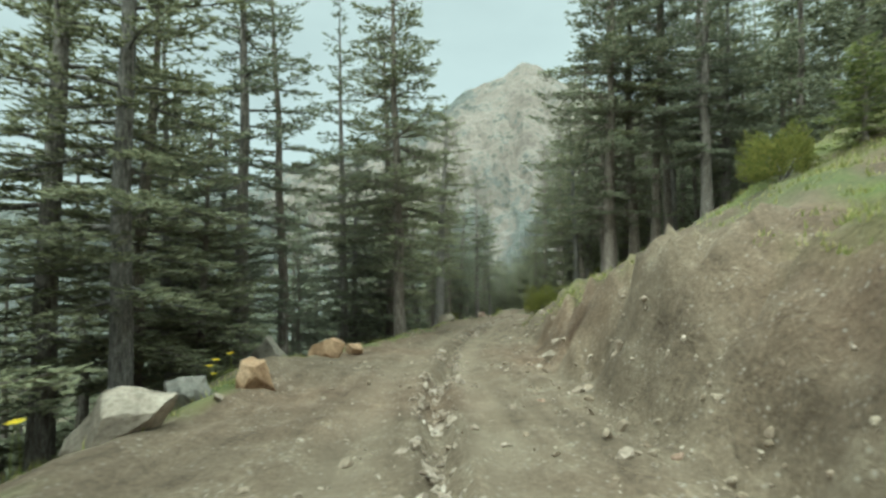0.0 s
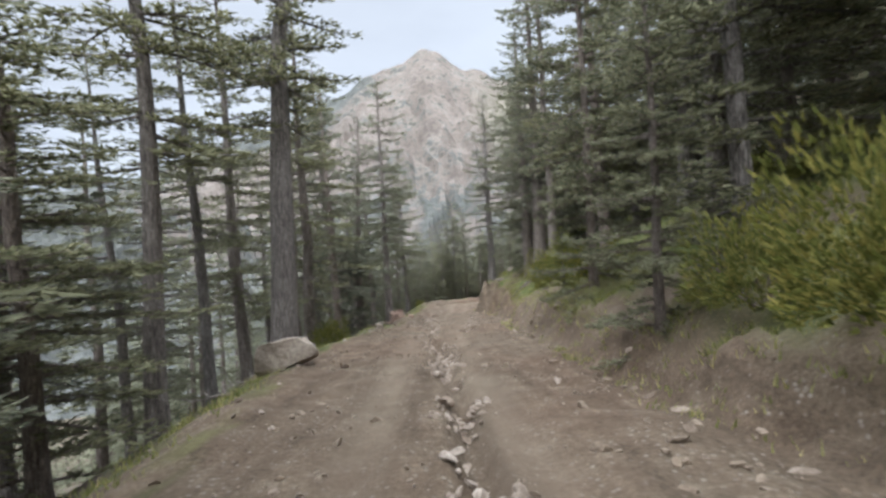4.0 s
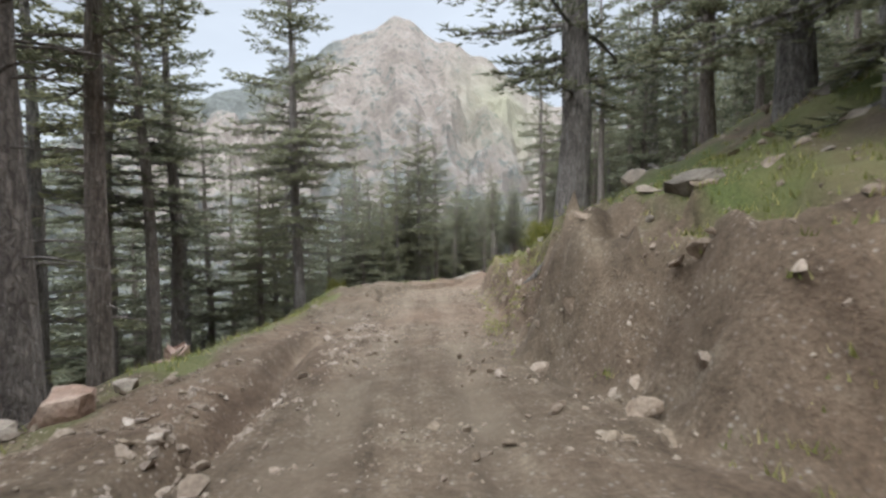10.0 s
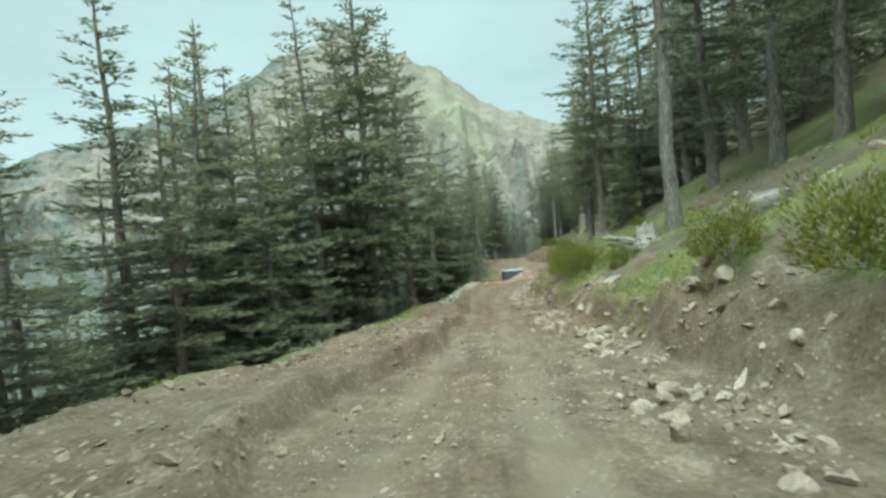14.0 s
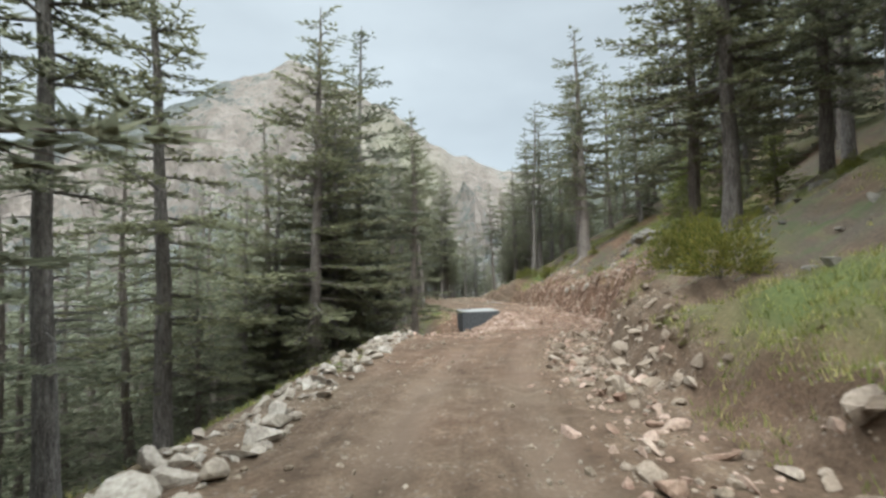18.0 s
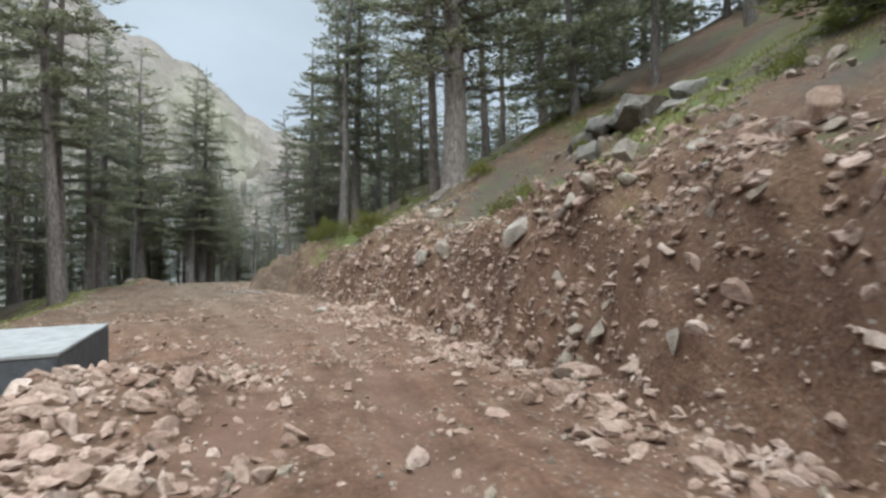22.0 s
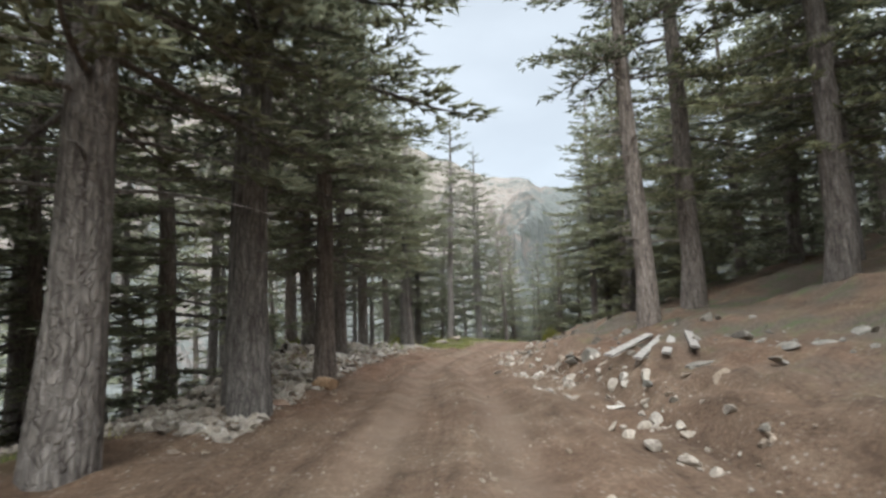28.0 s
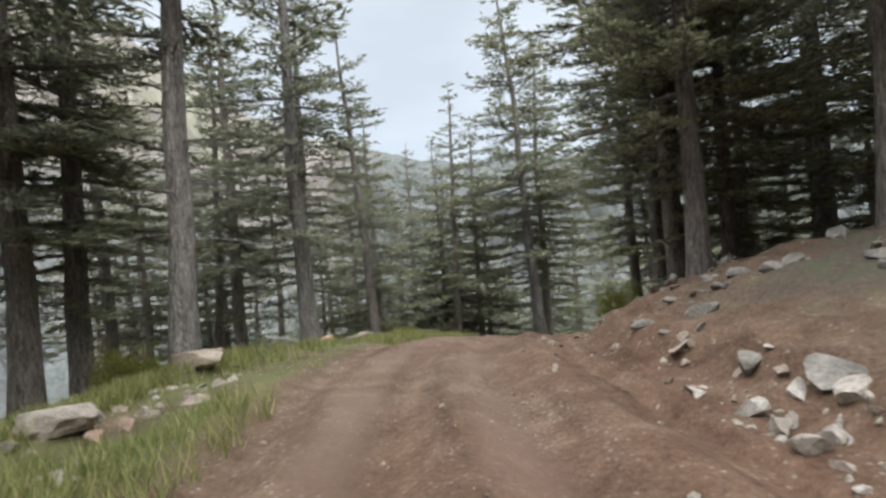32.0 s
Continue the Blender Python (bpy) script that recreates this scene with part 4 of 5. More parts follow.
def far_woods():
    """The rest of the forest, too far to pick apart."""
    g = np.random.default_rng(17)
    near = [tree_parts(seed=200 + i, **dict(k, gap=k["gap"] * 1.25, fluff=0.6, fine=1.3, dead=0, blades=2, bare=True)) for i, k in enumerate((TALL_K, FULL_K, SLIM_K, FULL_K))]
    far = [tree_parts(seed=220 + i, **dict(k, gap=1.1, fluff=0.4, fine=2.0, dead=0, blades=2, bare=True)) for i, k in enumerate((TALL_K, FULL_K, FULL_K))]
    stems, crowns = [], []
    spots = [(near, p) for p in set_back + forest_spots(150, -10, 300, -17, -36, 3.4, -1, 1.0) + forest_spots(120, 0, 305, 18, 36, 3.6, 1, 1.0)]
    for count, s0, s1, u0, u1 in ((70, -20, 120, -36, -130), (330, 120, 340, -36, -130), (170, -10, 330, 36, 90), (190, 300, 440, -60, 70)):
        for _ in range(count):
            s, u = g.uniform(s0, s1), u0 + (u1 - u0) * g.random()
            spots.append((far, (s, u, *spot(s, u))))
    for kinds, (s, u, x, y, z) in spots:
        trunk, crown = kinds[int(g.integers(len(kinds)))]
        k, a = g.uniform(0.7, 1.12), g.uniform(0, 6.28)
        rot = np.array(((math.cos(a), -math.sin(a), 0), (math.sin(a), math.cos(a), 0), (0, 0, 1))) * k
        stems.append((trunk[0] @ rot.T + (x, y, z), trunk[1]))
        crowns.append((crown[0] @ rot.T + (x, y, z), crown[1]))
    root = new("far_woods")
    tagged(root, "dense cedar forest on the slopes beyond the track", "forest", kind="stuff")
    part("trunks", mesh_np("trunks", *joined(stems), BARK, True), root)
    part("crowns", mesh_np("crowns", *joined(crowns), NEEDLE), root)


far_woods()


# ---------------------------------------------------------------- rocks and stones


def rock_shape(seed, detail, cuts=9, flat=0.75, low=0.2, high=0.38, rough=0.2):
    """An angular rock about one metre across: a ball cut by planes, then roughened."""
    g = np.random.default_rng(seed)
    bm = bmesh.new()
    bmesh.ops.create_icosphere(bm, subdivisions=detail, radius=0.5)
    v = np.array([p.co for p in bm.verts])
    f = np.array([[p.index for p in q.verts] for q in bm.faces])
    bm.free()
    for _ in range(cuts):
        nrm = g.normal(0, 1, 3)
        nrm /= np.linalg.norm(nrm)
        over = np.maximum(0, v @ nrm - g.uniform(low, high))
        v = v - over[:, None] * nrm
    wob = fbm(v[:, 0] * 3 + 9 * seed, v[:, 1] * 3 + v[:, 2] * 2.3, seed, 3)
    v = v * (1 + rough * wob)[:, None]
    v = v * (1 + 0.07 * fbm(v[:, 0] * 9 + v[:, 2] * 5, v[:, 1] * 9 - v[:, 2] * 6, seed + 3, 3))[:, None]
    v[:, 2] *= flat
    return v, f


BOULDER_SHAPES = [rock_shape(i, 4, 13, 0.85) for i in range(5)]
STONE_SHAPES = [rock_shape(20 + i, 2, 7, 0.8, 0.09, 0.27, 0.05) for i in range(6)]
CHIP_SHAPES = [rock_shape(40 + i, 1, 5, 0.65, 0.15, 0.35, 0.15) for i in range(6)]
BOULDERS = {m.name: [mesh_np("boulder", *b, m) for b in BOULDER_SHAPES] for m in (STONE, PINK, GREY, OCHRE)}
STONES = {m.name: [mesh_np("stone", *b, m) for b in STONE_SHAPES] for m in (STONE, PINK, GREY, OCHRE)}
rock_rng = np.random.default_rng(77)


def boulder(s, u, size, mat, label, sink=0.25, turn=None, tilt=0.15, lift=0.0):
    p, nrm = surface(s, u)
    me = BOULDERS[mat.name][int(rock_rng.integers(5))]
    ob = new("boulder", me)
    w, d, h = size
    lean = Vector((0, 0, 1)).rotation_difference(Vector(nrm)).to_matrix().to_4x4()
    ob.matrix_basis = (Matrix.Translation(Vector(p) + Vector(nrm) * (h * (0.42 - sink) + lift)) @ lean @ Matrix.Rotation(rock_rng.uniform(0, 6.28) if turn is None else turn, 4, "Z")
                       @ Matrix.Rotation(rock_rng.normal(0, tilt), 4, "X") @ Matrix.Diagonal((w, d, h * 1.25, 1)))
    return tagged(ob, label, "boulder")


WHITE_LABEL = "pale limestone boulder half sunk in the road edge"
for s, u, size, mat, label in (
    (5.6, -3.3, (1.6, 1.1, 1.1), STONE, "white limestone boulder beside the dirt track"),
    (8.0, -3.9, (1.5, 1.0, 1.15), GREY, "grey weathered boulder at the road edge"),
    (8.3, -2.9, (1.0, 0.8, 0.85), OCHRE, "tan angular rock leaning beside a boulder"),
    (12.6, -4.3, (1.9, 1.3, 1.15), GREY, "large rounded grey boulder above the valley"),
    (13.6, -3.2, (1.25, 0.9, 1.05), OCHRE, "large orange-brown rock on the road edge"), (14.6, -2.75, (0.9, 0.6, 0.55), OCHRE, "brown split rock beside a larger one"),
    (13.3, -4.2, (0.6, 0.4, 0.45), STONE, "small white boulder in the grass"),
    (18.9, -4.0, (0.7, 0.5, 0.45), OCHRE, "ochre rock at the rim of the track"),
    (12.5, 2.7, (0.6, 0.4, 0.4), STONE, "pale rock at the foot of the bank"),
    (41.2, -3.5, (2.0, 1.25, 1.2), STONE, "long tan boulder at the road edge"),
    (45.0, -3.95, (1.4, 0.8, 0.75), GREY, "grey flat boulder behind a beige one"),
    (55.2, -3.5, (0.55, 0.5, 0.5), STONE, "rounded white boulder in the grass verge"),
    (53.6, -3.2, (0.45, 0.35, 0.4), STONE, WHITE_LABEL),
    (67.5, -4.8, (0.7, 0.6, 0.55), GREY, "grey round boulder beside a broken stump"),
    (70.9, -4.1, (0.65, 0.5, 0.5), GREY, "squarish grey boulder at the rim of the track"),
    (64.9, 1.2, (0.6, 0.22, 0.18), STONE, "long pale slab lying on the track"),
    (142.8, -3.6, (0.5, 0.4, 0.35), STONE, WHITE_LABEL), (141.4, -3.4, (0.55, 0.4, 0.3), STONE, WHITE_LABEL), (150.2, -5.4, (1.0, 0.5, 0.4), STONE, WHITE_LABEL),
    (129.5, -2.9, (0.9, 0.5, 0.35), STONE, WHITE_LABEL), (139.8, -3.4, (0.6, 0.4, 0.3), STONE, WHITE_LABEL),
    (203.5, -5.8, (1.1, 0.8, 0.7), STONE, "pale stacked rocks on a dirt heap"), (203.0, -5.0, (0.7, 0.6, 0.4), OCHRE, "ochre rock on a dirt heap"),
    (201.8, -2.5, (0.9, 0.6, 0.45), STONE, "pale broken rock on the dirt track"), (202.4, -2.0, (0.6, 0.4, 0.35), STONE, "pale broken rock on the dirt track"),
    (207.5, -5.4, (0.75, 0.5, 0.45), PINK, "pinkish rock at the rim of the track"),
    (223.3, -2.75, (0.95, 0.65, 0.6), OCHRE, "orange rock beside a cedar trunk"),
    (240.2, -4.0, (1.4, 0.7, 0.3), STONE, "flat pale slab on the grassy verge"), (242.3, -4.3, (1.3, 0.7, 0.4), STONE, "flat pale slab on the grassy verge"),
    (246.2, -4.2, (1.5, 0.9, 0.5), STONE, "broad pale slab on the grassy verge"), (249.5, -4.4, (1.7, 0.9, 0.6), STONE, "broad beige boulder at the road edge"),
    (252.6, -4.4, (1.2, 0.8, 0.75), GREY, "grey boulder at the road edge"), (254.6, -4.2, (1.2, 0.6, 0.4), OCHRE, "reddish flat rock at the road edge"),
    (257.0, -4.3, (1.3, 0.7, 0.4), STONE, "pale flat rock at the road edge"),
    (175.2, 2.6, (0.7, 0.5, 0.4), PINK, "pink rock at the foot of the cut bank"), (176.2, 1.9, (0.5, 0.4, 0.35), STONE, "pale rock at the foot of the cut bank"),
    (80.5, 6.2, (1.5, 1.0, 0.8), GREY, "grey rock outcrop on the grassy slope"), (84.0, 6.6, (1.6, 1.0, 0.7), GREY, "grey rock outcrop on the grassy slope"),
    (74.5, 4.3, (1.2, 0.8, 0.7), GREY, "grey rock below a cedar root"), (72.5, 8.5, (2.2, 1.4, 1.3), GREY, "large grey rock outcrop among the cedars"),
    (111.6, 8.2, (2.0, 1.4, 1.3), GREY, "grey fissured rock outcrop in the bank"), (110.3, 8.8, (1.5, 1.0, 0.9), STONE, "white rock outcrop in the bank"), (112.6, 7.6, (1.2, 0.9, 0.8), STONE, "white rock outcrop in the bank"), (110.9, 7.3, (0.9, 0.7, 0.6), STONE, "white rock outcrop in the bank"),
    (88.5, 5.0, (1.2, 0.8, 0.6), GREY, "grey rock in the cut bank"),
    (72.7, -3.75, (0.95, 0.7, 0.75), PINK, "pinkish angular boulder on the rim of the track"), (72.0, -4.0, (0.55, 0.45, 0.4), STONE, "pale stone beside a pinkish boulder"),
    (71.5, -4.3, (0.6, 0.4, 0.35), STONE, "pale stone beside a pinkish boulder"), (73.6, -3.7, (0.5, 0.35, 0.35), STONE, "pale stone on the rim of the track"),
):
    boulder(s, u, size, mat, label, 0.45 if u > 4 else 0.28)
for x, y, size in ((61.3, 154.6, (2.8, 2.0, 2.4)), (59.9, 155.6, (1.5, 1.1, 1.1)), (62.6, 156.6, (1.7, 1.3, 1.3))):
    s, u = to_su(x, y)
    boulder(s, u, size, GREY, "large grey fissured outcrop above the red bank")
for s, u, size in ((171.4, 10.8, (2.6, 1.7, 2.2)), (172.6, 10.0, (1.6, 1.2, 1.2)), (170.6, 12.2, (1.9, 1.3, 1.4)), (169.6, 9.8, (1.2, 0.9, 0.7))):
    boulder(s, u, size, GREY, "tall grey outcrop among grass above the red bank", 0.35)


for _ in range(16):
    s = rock_rng.uniform(163.5, 177)
    k = rock_rng.uniform(0.45, 0.95)
    boulder(s, along(HILL_EDGE, s) + rock_rng.uniform(1.2, 3.4), (k, 0.75 * k, 0.7 * k), STONE if rock_rng.random() < 0.6 else PINK, "pale broken block in the red earth bank", 0.3)


def stone_thing(s, u, size, mat, label, group):
    p, nrm = surface(s, u)
    ob = new("stone", STONES[mat.name][int(rock_rng.integers(6))])
    a, b, c = size * rock_rng.uniform(0.8, 1.4), size * rock_rng.uniform(0.55, 1.0), size * rock_rng.uniform(0.45, 0.8)
    lean = Vector((0, 0, 1)).rotation_difference(Vector(nrm)).to_matrix().to_4x4()
    ob.matrix_basis = (Matrix.Translation(Vector(p) + Vector(nrm) * c * 0.08) @ lean @ Matrix.Rotation(rock_rng.uniform(0, 6.28), 4, "Z") @ Matrix.Rotation(rock_rng.normal(0, 0.25), 4, "X")
                       @ Matrix.Diagonal((a, b, c, 1)))
    return tagged(ob, label, "stone", group)


for i in range(85):
    s = rock_rng.uniform(72, 124 if i < 45 else 94)
    stone_thing(s, along(HILL_EDGE, s) + 1.2 + 8 * rock_rng.random(), 0.25 + 0.75 * rock_rng.random() ** 2, GREY if rock_rng.random() < 0.4 else STONE,
                "weathered pale rock in the grassy hillside", "rocks of the hillside")
for _ in range(50):
    s = rock_rng.uniform(2, 262)
    stone_thing(s, -along(VALLEY_EDGE, s) + rock_rng.normal(0.15, 0.3), rock_rng.uniform(0.14, 0.42), GREY if rock_rng.random() < 0.2 else STONE,
                "loose pale stone along the rim of the track", "stones along the rim")
for _ in range(15):
    s = rock_rng.uniform(4, 255)
    stone_thing(s, along(HILL_EDGE, s) - abs(rock_rng.normal(0, 0.5)), rock_rng.uniform(0.12, 0.34), STONE if rock_rng.random() < 0.6 else PINK,
                "loose stone fallen at the foot of the bank", "stones under the bank")
for _ in range(50):
    s = rock_rng.uniform(220, 238)
    stone_thing(s, -3.0 - 4.5 * rock_rng.random() ** 1.4, rock_rng.uniform(0.22, 0.7), GREY if rock_rng.random() < 0.3 else PINK if rock_rng.random() < 0.25 else STONE,
                "pale stone heaped beside the cedar trunks", "stones beside the trunks")
for _ in range(14):
    s = rock_rng.uniform(247, 266)
    stone_thing(s, -along(VALLEY_EDGE, s) - rock_rng.uniform(-0.2, 0.9), rock_rng.uniform(0.2, 0.6), GREY if rock_rng.random() < 0.3 else STONE,
                "pale stone heaped beside the cedar trunks", "stones beside the trunks")
for i in range(30):
    s = 236.5 + 15.5 * (i + rock_rng.random()) / 30
    stone_thing(s, -3.5 + rock_rng.normal(0, 0.18), rock_rng.uniform(0.25, 0.62), STONE if rock_rng.random() < 0.85 else PINK,
                "long pale stone in the row between track and meadow", "stones along the rim")
for _ in range(28):
    s = rock_rng.uniform(134, 151)
    stone_thing(s, -along(VALLEY_EDGE, s) + rock_rng.uniform(-0.2, 0.6), rock_rng.uniform(0.2, 0.5), STONE, "pale stone in the row along the grassy rim", "stones along the rim")
for _ in range(95):
    s = rock_rng.normal(169.5, 4.2)
    stone_thing(s, along(HILL_EDGE, s) + 0.15 + 2.9 * rock_rng.random(), 0.16 + 0.6 * rock_rng.random() ** 2.2, PINK if rock_rng.random() < 0.6 else STONE,
                "stone set in the red earth bank", "stones of the red bank")


def rubble(name, label, mat, spots, low, high):
    """Loose stones too many and small to pick apart, as one object."""
    pieces = []
    su = np.array(spots)
    at, nrm = surface(su[:, 0], su[:, 1])
    nrm = nrm + rock_rng.normal(0, 0.42, nrm.shape)
    nrm = nrm / np.linalg.norm(nrm, axis=1, keepdims=True)
    axes = laid(nrm, rock_rng.uniform(0, 6.28, len(su)))
    for p, axis in zip(at, axes):
        k = low * (high / low) ** (rock_rng.random() ** 2.0)
        v, f = (STONE_SHAPES if k > 0.17 else CHIP_SHAPES)[int(rock_rng.integers(6))]
        w = v * (k * rock_rng.uniform(0.8, 1.5), k * rock_rng.uniform(0.6, 1.1), k * rock_rng.uniform(0.75, 1.25))
        pieces.append((w @ axis + p + axis[2] * 0.03 * k, f))
    tagged(new(name, mesh_np(name, *joined(pieces), mat)), label, "stones", kind="stuff")


def strewn(n, s0, s1, u_of):
    """Spots in uneven patches."""
    s = rock_rng.uniform(s0, s1, n * 3)
    u = np.array([u_of(k) for k in s])
    keep = fbm(s * 0.7, u * 0.9, 83) + 0.35 * fbm(s * 2.5, u * 2.5, 87) > rock_rng.uniform(-0.22, 0.3, n * 3)
    return list(zip(s[keep][:n], u[keep][:n]))


rubble("road_stones", "loose pale stones in the washed-out middle of the track", TANSTONE,
       strewn(3600, 0, 72, lambda s: rock_rng.normal(float(along(WASH, s)) + 0.1 * math.sin(s * 0.6), 0.2))
       + strewn(700, 0, 262, lambda s: -along(VALLEY_EDGE, s) + abs(rock_rng.normal(0.1, 0.6)))
       + strewn(700, 0, 262, lambda s: along(HILL_EDGE, s) - abs(rock_rng.normal(0, 0.6)))
       + strewn(1600, 58, 84, lambda s: -1.7 + 0.3 * math.sin(s * 0.5) + rock_rng.normal(0, 0.5))
       + strewn(350, 50, 70, lambda s: 1.2 + rock_rng.normal(0, 0.25)), 0.035, 0.25)
rubble("dusty_stones", "loose brown stones strewn over the dirt track", DUSTY,
       strewn(2600, 0, 215, lambda s: rock_rng.uniform(-3.5, 2.9))
       + strewn(1300, 0, 262, lambda s: -along(VALLEY_EDGE, s) + abs(rock_rng.normal(0.1, 0.9)))
       + strewn(1500, 0, 262, lambda s: along(HILL_EDGE, s) - abs(rock_rng.normal(0, 0.7)))
       + strewn(900, 84, 128, lambda s: 1.9 - along(VALLEY_EDGE, s) + rock_rng.normal(0, 0.5))
       + strewn(600, 195, 215, lambda s: rock_rng.uniform(-4.5, 3)), 0.035, 0.24)
rubble("gravel", "fine brown gravel over the dirt track", DUSTY,
       strewn(12000, 0, 262, lambda s: rock_rng.uniform(-4.4, 3.2)) + strewn(5000, 60, 215, lambda s: rock_rng.uniform(-5.4, 3.2)), 0.024, 0.11)
rubble("pale_gravel", "small pale stones washed out over the climbing track", TANSTONE,
       strewn(6500, 58, 112, lambda s: rock_rng.uniform(-4.6, 3.4)) + strewn(1500, 66, 96, lambda s: along(HILL_EDGE, s) + rock_rng.uniform(-0.3, 3.0)), 0.022, 0.1)
rubble("bank_stones", "pale stones weathering out of the earth bank", TANSTONE,
       strewn(1300, 0, 262, lambda s: along(HILL_EDGE, s) + abs(rock_rng.normal(0.3, 0.6)))
       + strewn(2600, 100, 150, lambda s: along(HILL_EDGE, s) + rock_rng.uniform(-1.4, 1.2))
       + strewn(1800, 160, 182, lambda s: along(HILL_EDGE, s) + rock_rng.uniform(0.2, 9))
       + strewn(1500, 55, 125, lambda s: along(HILL_EDGE, s) + rock_rng.uniform(0.5, 9)), 0.04, 0.42)
rubble("heap_stones", "small pale broken stones among larger ones beside the cedars", STONE,
       strewn(2400, 218, 237.5, lambda s: -3.0 - 3.6 * rock_rng.random() ** 1.2) + strewn(500, 247, 266, lambda s: -along(VALLEY_EDGE, s) + rock_rng.normal(-0.3, 0.5))
       + strewn(350, 214, 245, lambda s: along(HILL_EDGE, s) + rock_rng.normal(-0.2, 0.6)), 0.06, 0.4)
def scattered(n, s0, s1, u_of):
    return [(s, u_of(s)) for s in rock_rng.uniform(s0, s1, n)]


rubble("rim_stones", "pale angular stones piled along the rim of the track", STONE,
       scattered(1500, 218, 236, lambda s: -3.6 - 6 * rock_rng.random()) + scattered(1500, 219, 237.5, lambda s: -2.9 - 3.4 * rock_rng.random()) + scattered(700, 222, 237, lambda s: -3.6 - 2.8 * rock_rng.random()) + scattered(200, 216, 246, lambda s: along(HILL_EDGE, s) + rock_rng.normal(0, 0.4))
       + scattered(650, 126, 153, lambda s: -along(VALLEY_EDGE, s) + rock_rng.uniform(-0.1, 0.8)), 0.09, 0.48)
rubble("verge_rubble", "pale broken stones heaped round the feet of the cedars", STONE,
       scattered(4600, 218, 236, lambda s: -3.1 - 4.6 * rock_rng.random()), 0.07, 0.36)
rubble("red_blocks", "pinkish angular stones of the excavated heap and bank", PINK,
       scattered(4200, 155.0, 167.5, lambda s: -2.8 + rock_rng.normal(0, 1.15)) + scattered(3000, 160, 180, lambda s: along(HILL_EDGE, s) + 3.4 * rock_rng.random() ** 1.3)
       + scattered(500, 160, 179, lambda s: along(HILL_EDGE, s) - abs(rock_rng.normal(0, 0.5))) + scattered(450, 147, 157, lambda s: rock_rng.uniform(-6, -1.2)) + scattered(900, 149, 162, lambda s: along(HILL_EDGE, s) + rock_rng.uniform(-0.6, 2.6)) + scattered(380, 129, 146, lambda s: 2.2 + rock_rng.normal(0, 0.45)), 0.055, 0.36)
rubble("bank_rubble", "reddish chips and broken stones covering the excavated bank", PINK,
       scattered(6500, 159, 183, lambda s: along(HILL_EDGE, s) - 0.9 + 3.6 * rock_rng.random())
       + strewn(3500, 163, 176, lambda s: along(HILL_EDGE, s) + 2.6 * rock_rng.random()) + strewn(2500, 178, 196, lambda s: along(HILL_EDGE, s) - 0.8 + 2.6 * rock_rng.random())
       + strewn(3200, 150, 186, lambda s: rock_rng.uniform(-6.5, 2.9)), 0.028, 0.17)
rubble("red_rubble", "reddish broken stones heaped by the excavated bank", PINK,
       strewn(3600, 156, 181, lambda s: along(HILL_EDGE, s) + rock_rng.uniform(-0.9, 3.2))
       + strewn(4500, 154.5, 168, lambda s: -2.9 + rock_rng.normal(0, 1.25))
       + strewn(900, 146, 156, lambda s: rock_rng.uniform(-6.5, -1.5)) + strewn(1600, 157, 180, lambda s: rock_rng.uniform(-11, -4.5))
       + strewn(1300, 146, 182, lambda s: rock_rng.uniform(-6.5, 3))
       + strewn(700, 170, 178, lambda s: 2.2 + rock_rng.normal(0, 0.6))
       + strewn(900, 178, 202, lambda s: along(HILL_EDGE, s) - abs(rock_rng.normal(0, 0.7))), 0.03, 0.3)
rubble("forest_stones", "grey stones strewn on the forest floor", GREY,
       strewn(700, 218, 262, lambda s: -along(VALLEY_EDGE, s) - rock_rng.uniform(-0.3, 6))
       + strewn(500, 120, 200, lambda s: along(HILL_EDGE, s) + rock_rng.uniform(2, 9))
       + strewn(350, 214, 255, lambda s: along(HILL_EDGE, s) + rock_rng.uniform(0.2, 4)), 0.09, 0.6)


# ---------------------------------------------------------------- concrete chamber beside the road


def box(bm, size, at, bevel=0.012):
    r = bmesh.ops.create_cube(bm, size=1, matrix=Matrix.Translation(at) @ Matrix.Diagonal((*size, 1)))
    if bevel:
        edges = {e for v in r["verts"] for e in v.link_edges}
        bmesh.ops.bevel(bm, geom=list(edges), offset=bevel, segments=2, affect="EDGES")


def concrete_chamber():
    root = new("concrete_chamber")
    root.matrix_basis = pose(46.66, 157.9, -14.05, 0, 0, -20)
    tagged(root, "square concrete water chamber with black tarred walls and pale top", "water chamber")
    w, d, h = 2.72, 3.45, 2.05
    for size, at in (((w, 0.15, h), (0, -d / 2 + 0.075, h / 2)), ((w, 0.15, h), (0, d / 2 - 0.075, h / 2)),
                     ((0.15, d - 0.3, h), (-w / 2 + 0.075, 0, h / 2)), ((0.15, d - 0.3, h), (w / 2 - 0.075, 0, h / 2))):
        bm = bmesh.new()
        box(bm, size, at)
        part("side_wall", bm_mesh("side_wall", bm, TAR), root, "wall coated with black bitumen")
    bm = bmesh.new()
    box(bm, (w + 0.01, d + 0.01, 0.05), (0, 0, h + 0.025), 0.012)
    slab = part("cover_slab", bm_mesh("cover_slab", bm, CONCRETE), root, "pale grey concrete slab")
    bm = bmesh.new()
    box(bm, (0.75, 0.7, 0.03), (-0.75, 1.0, h + 0.065), 0.008)
    part("hatch", bm_mesh("hatch", bm, TAR), slab, "dark flat access hatch")


concrete_chamber()


# ---------------------------------------------------------------- dead wood


def wood_thing(name, pieces, mat, label, category, m):
    ob = new(name, mesh_np(name, *joined(pieces), mat, True))
    ob.matrix_basis = m
    return tagged(ob, label, category)


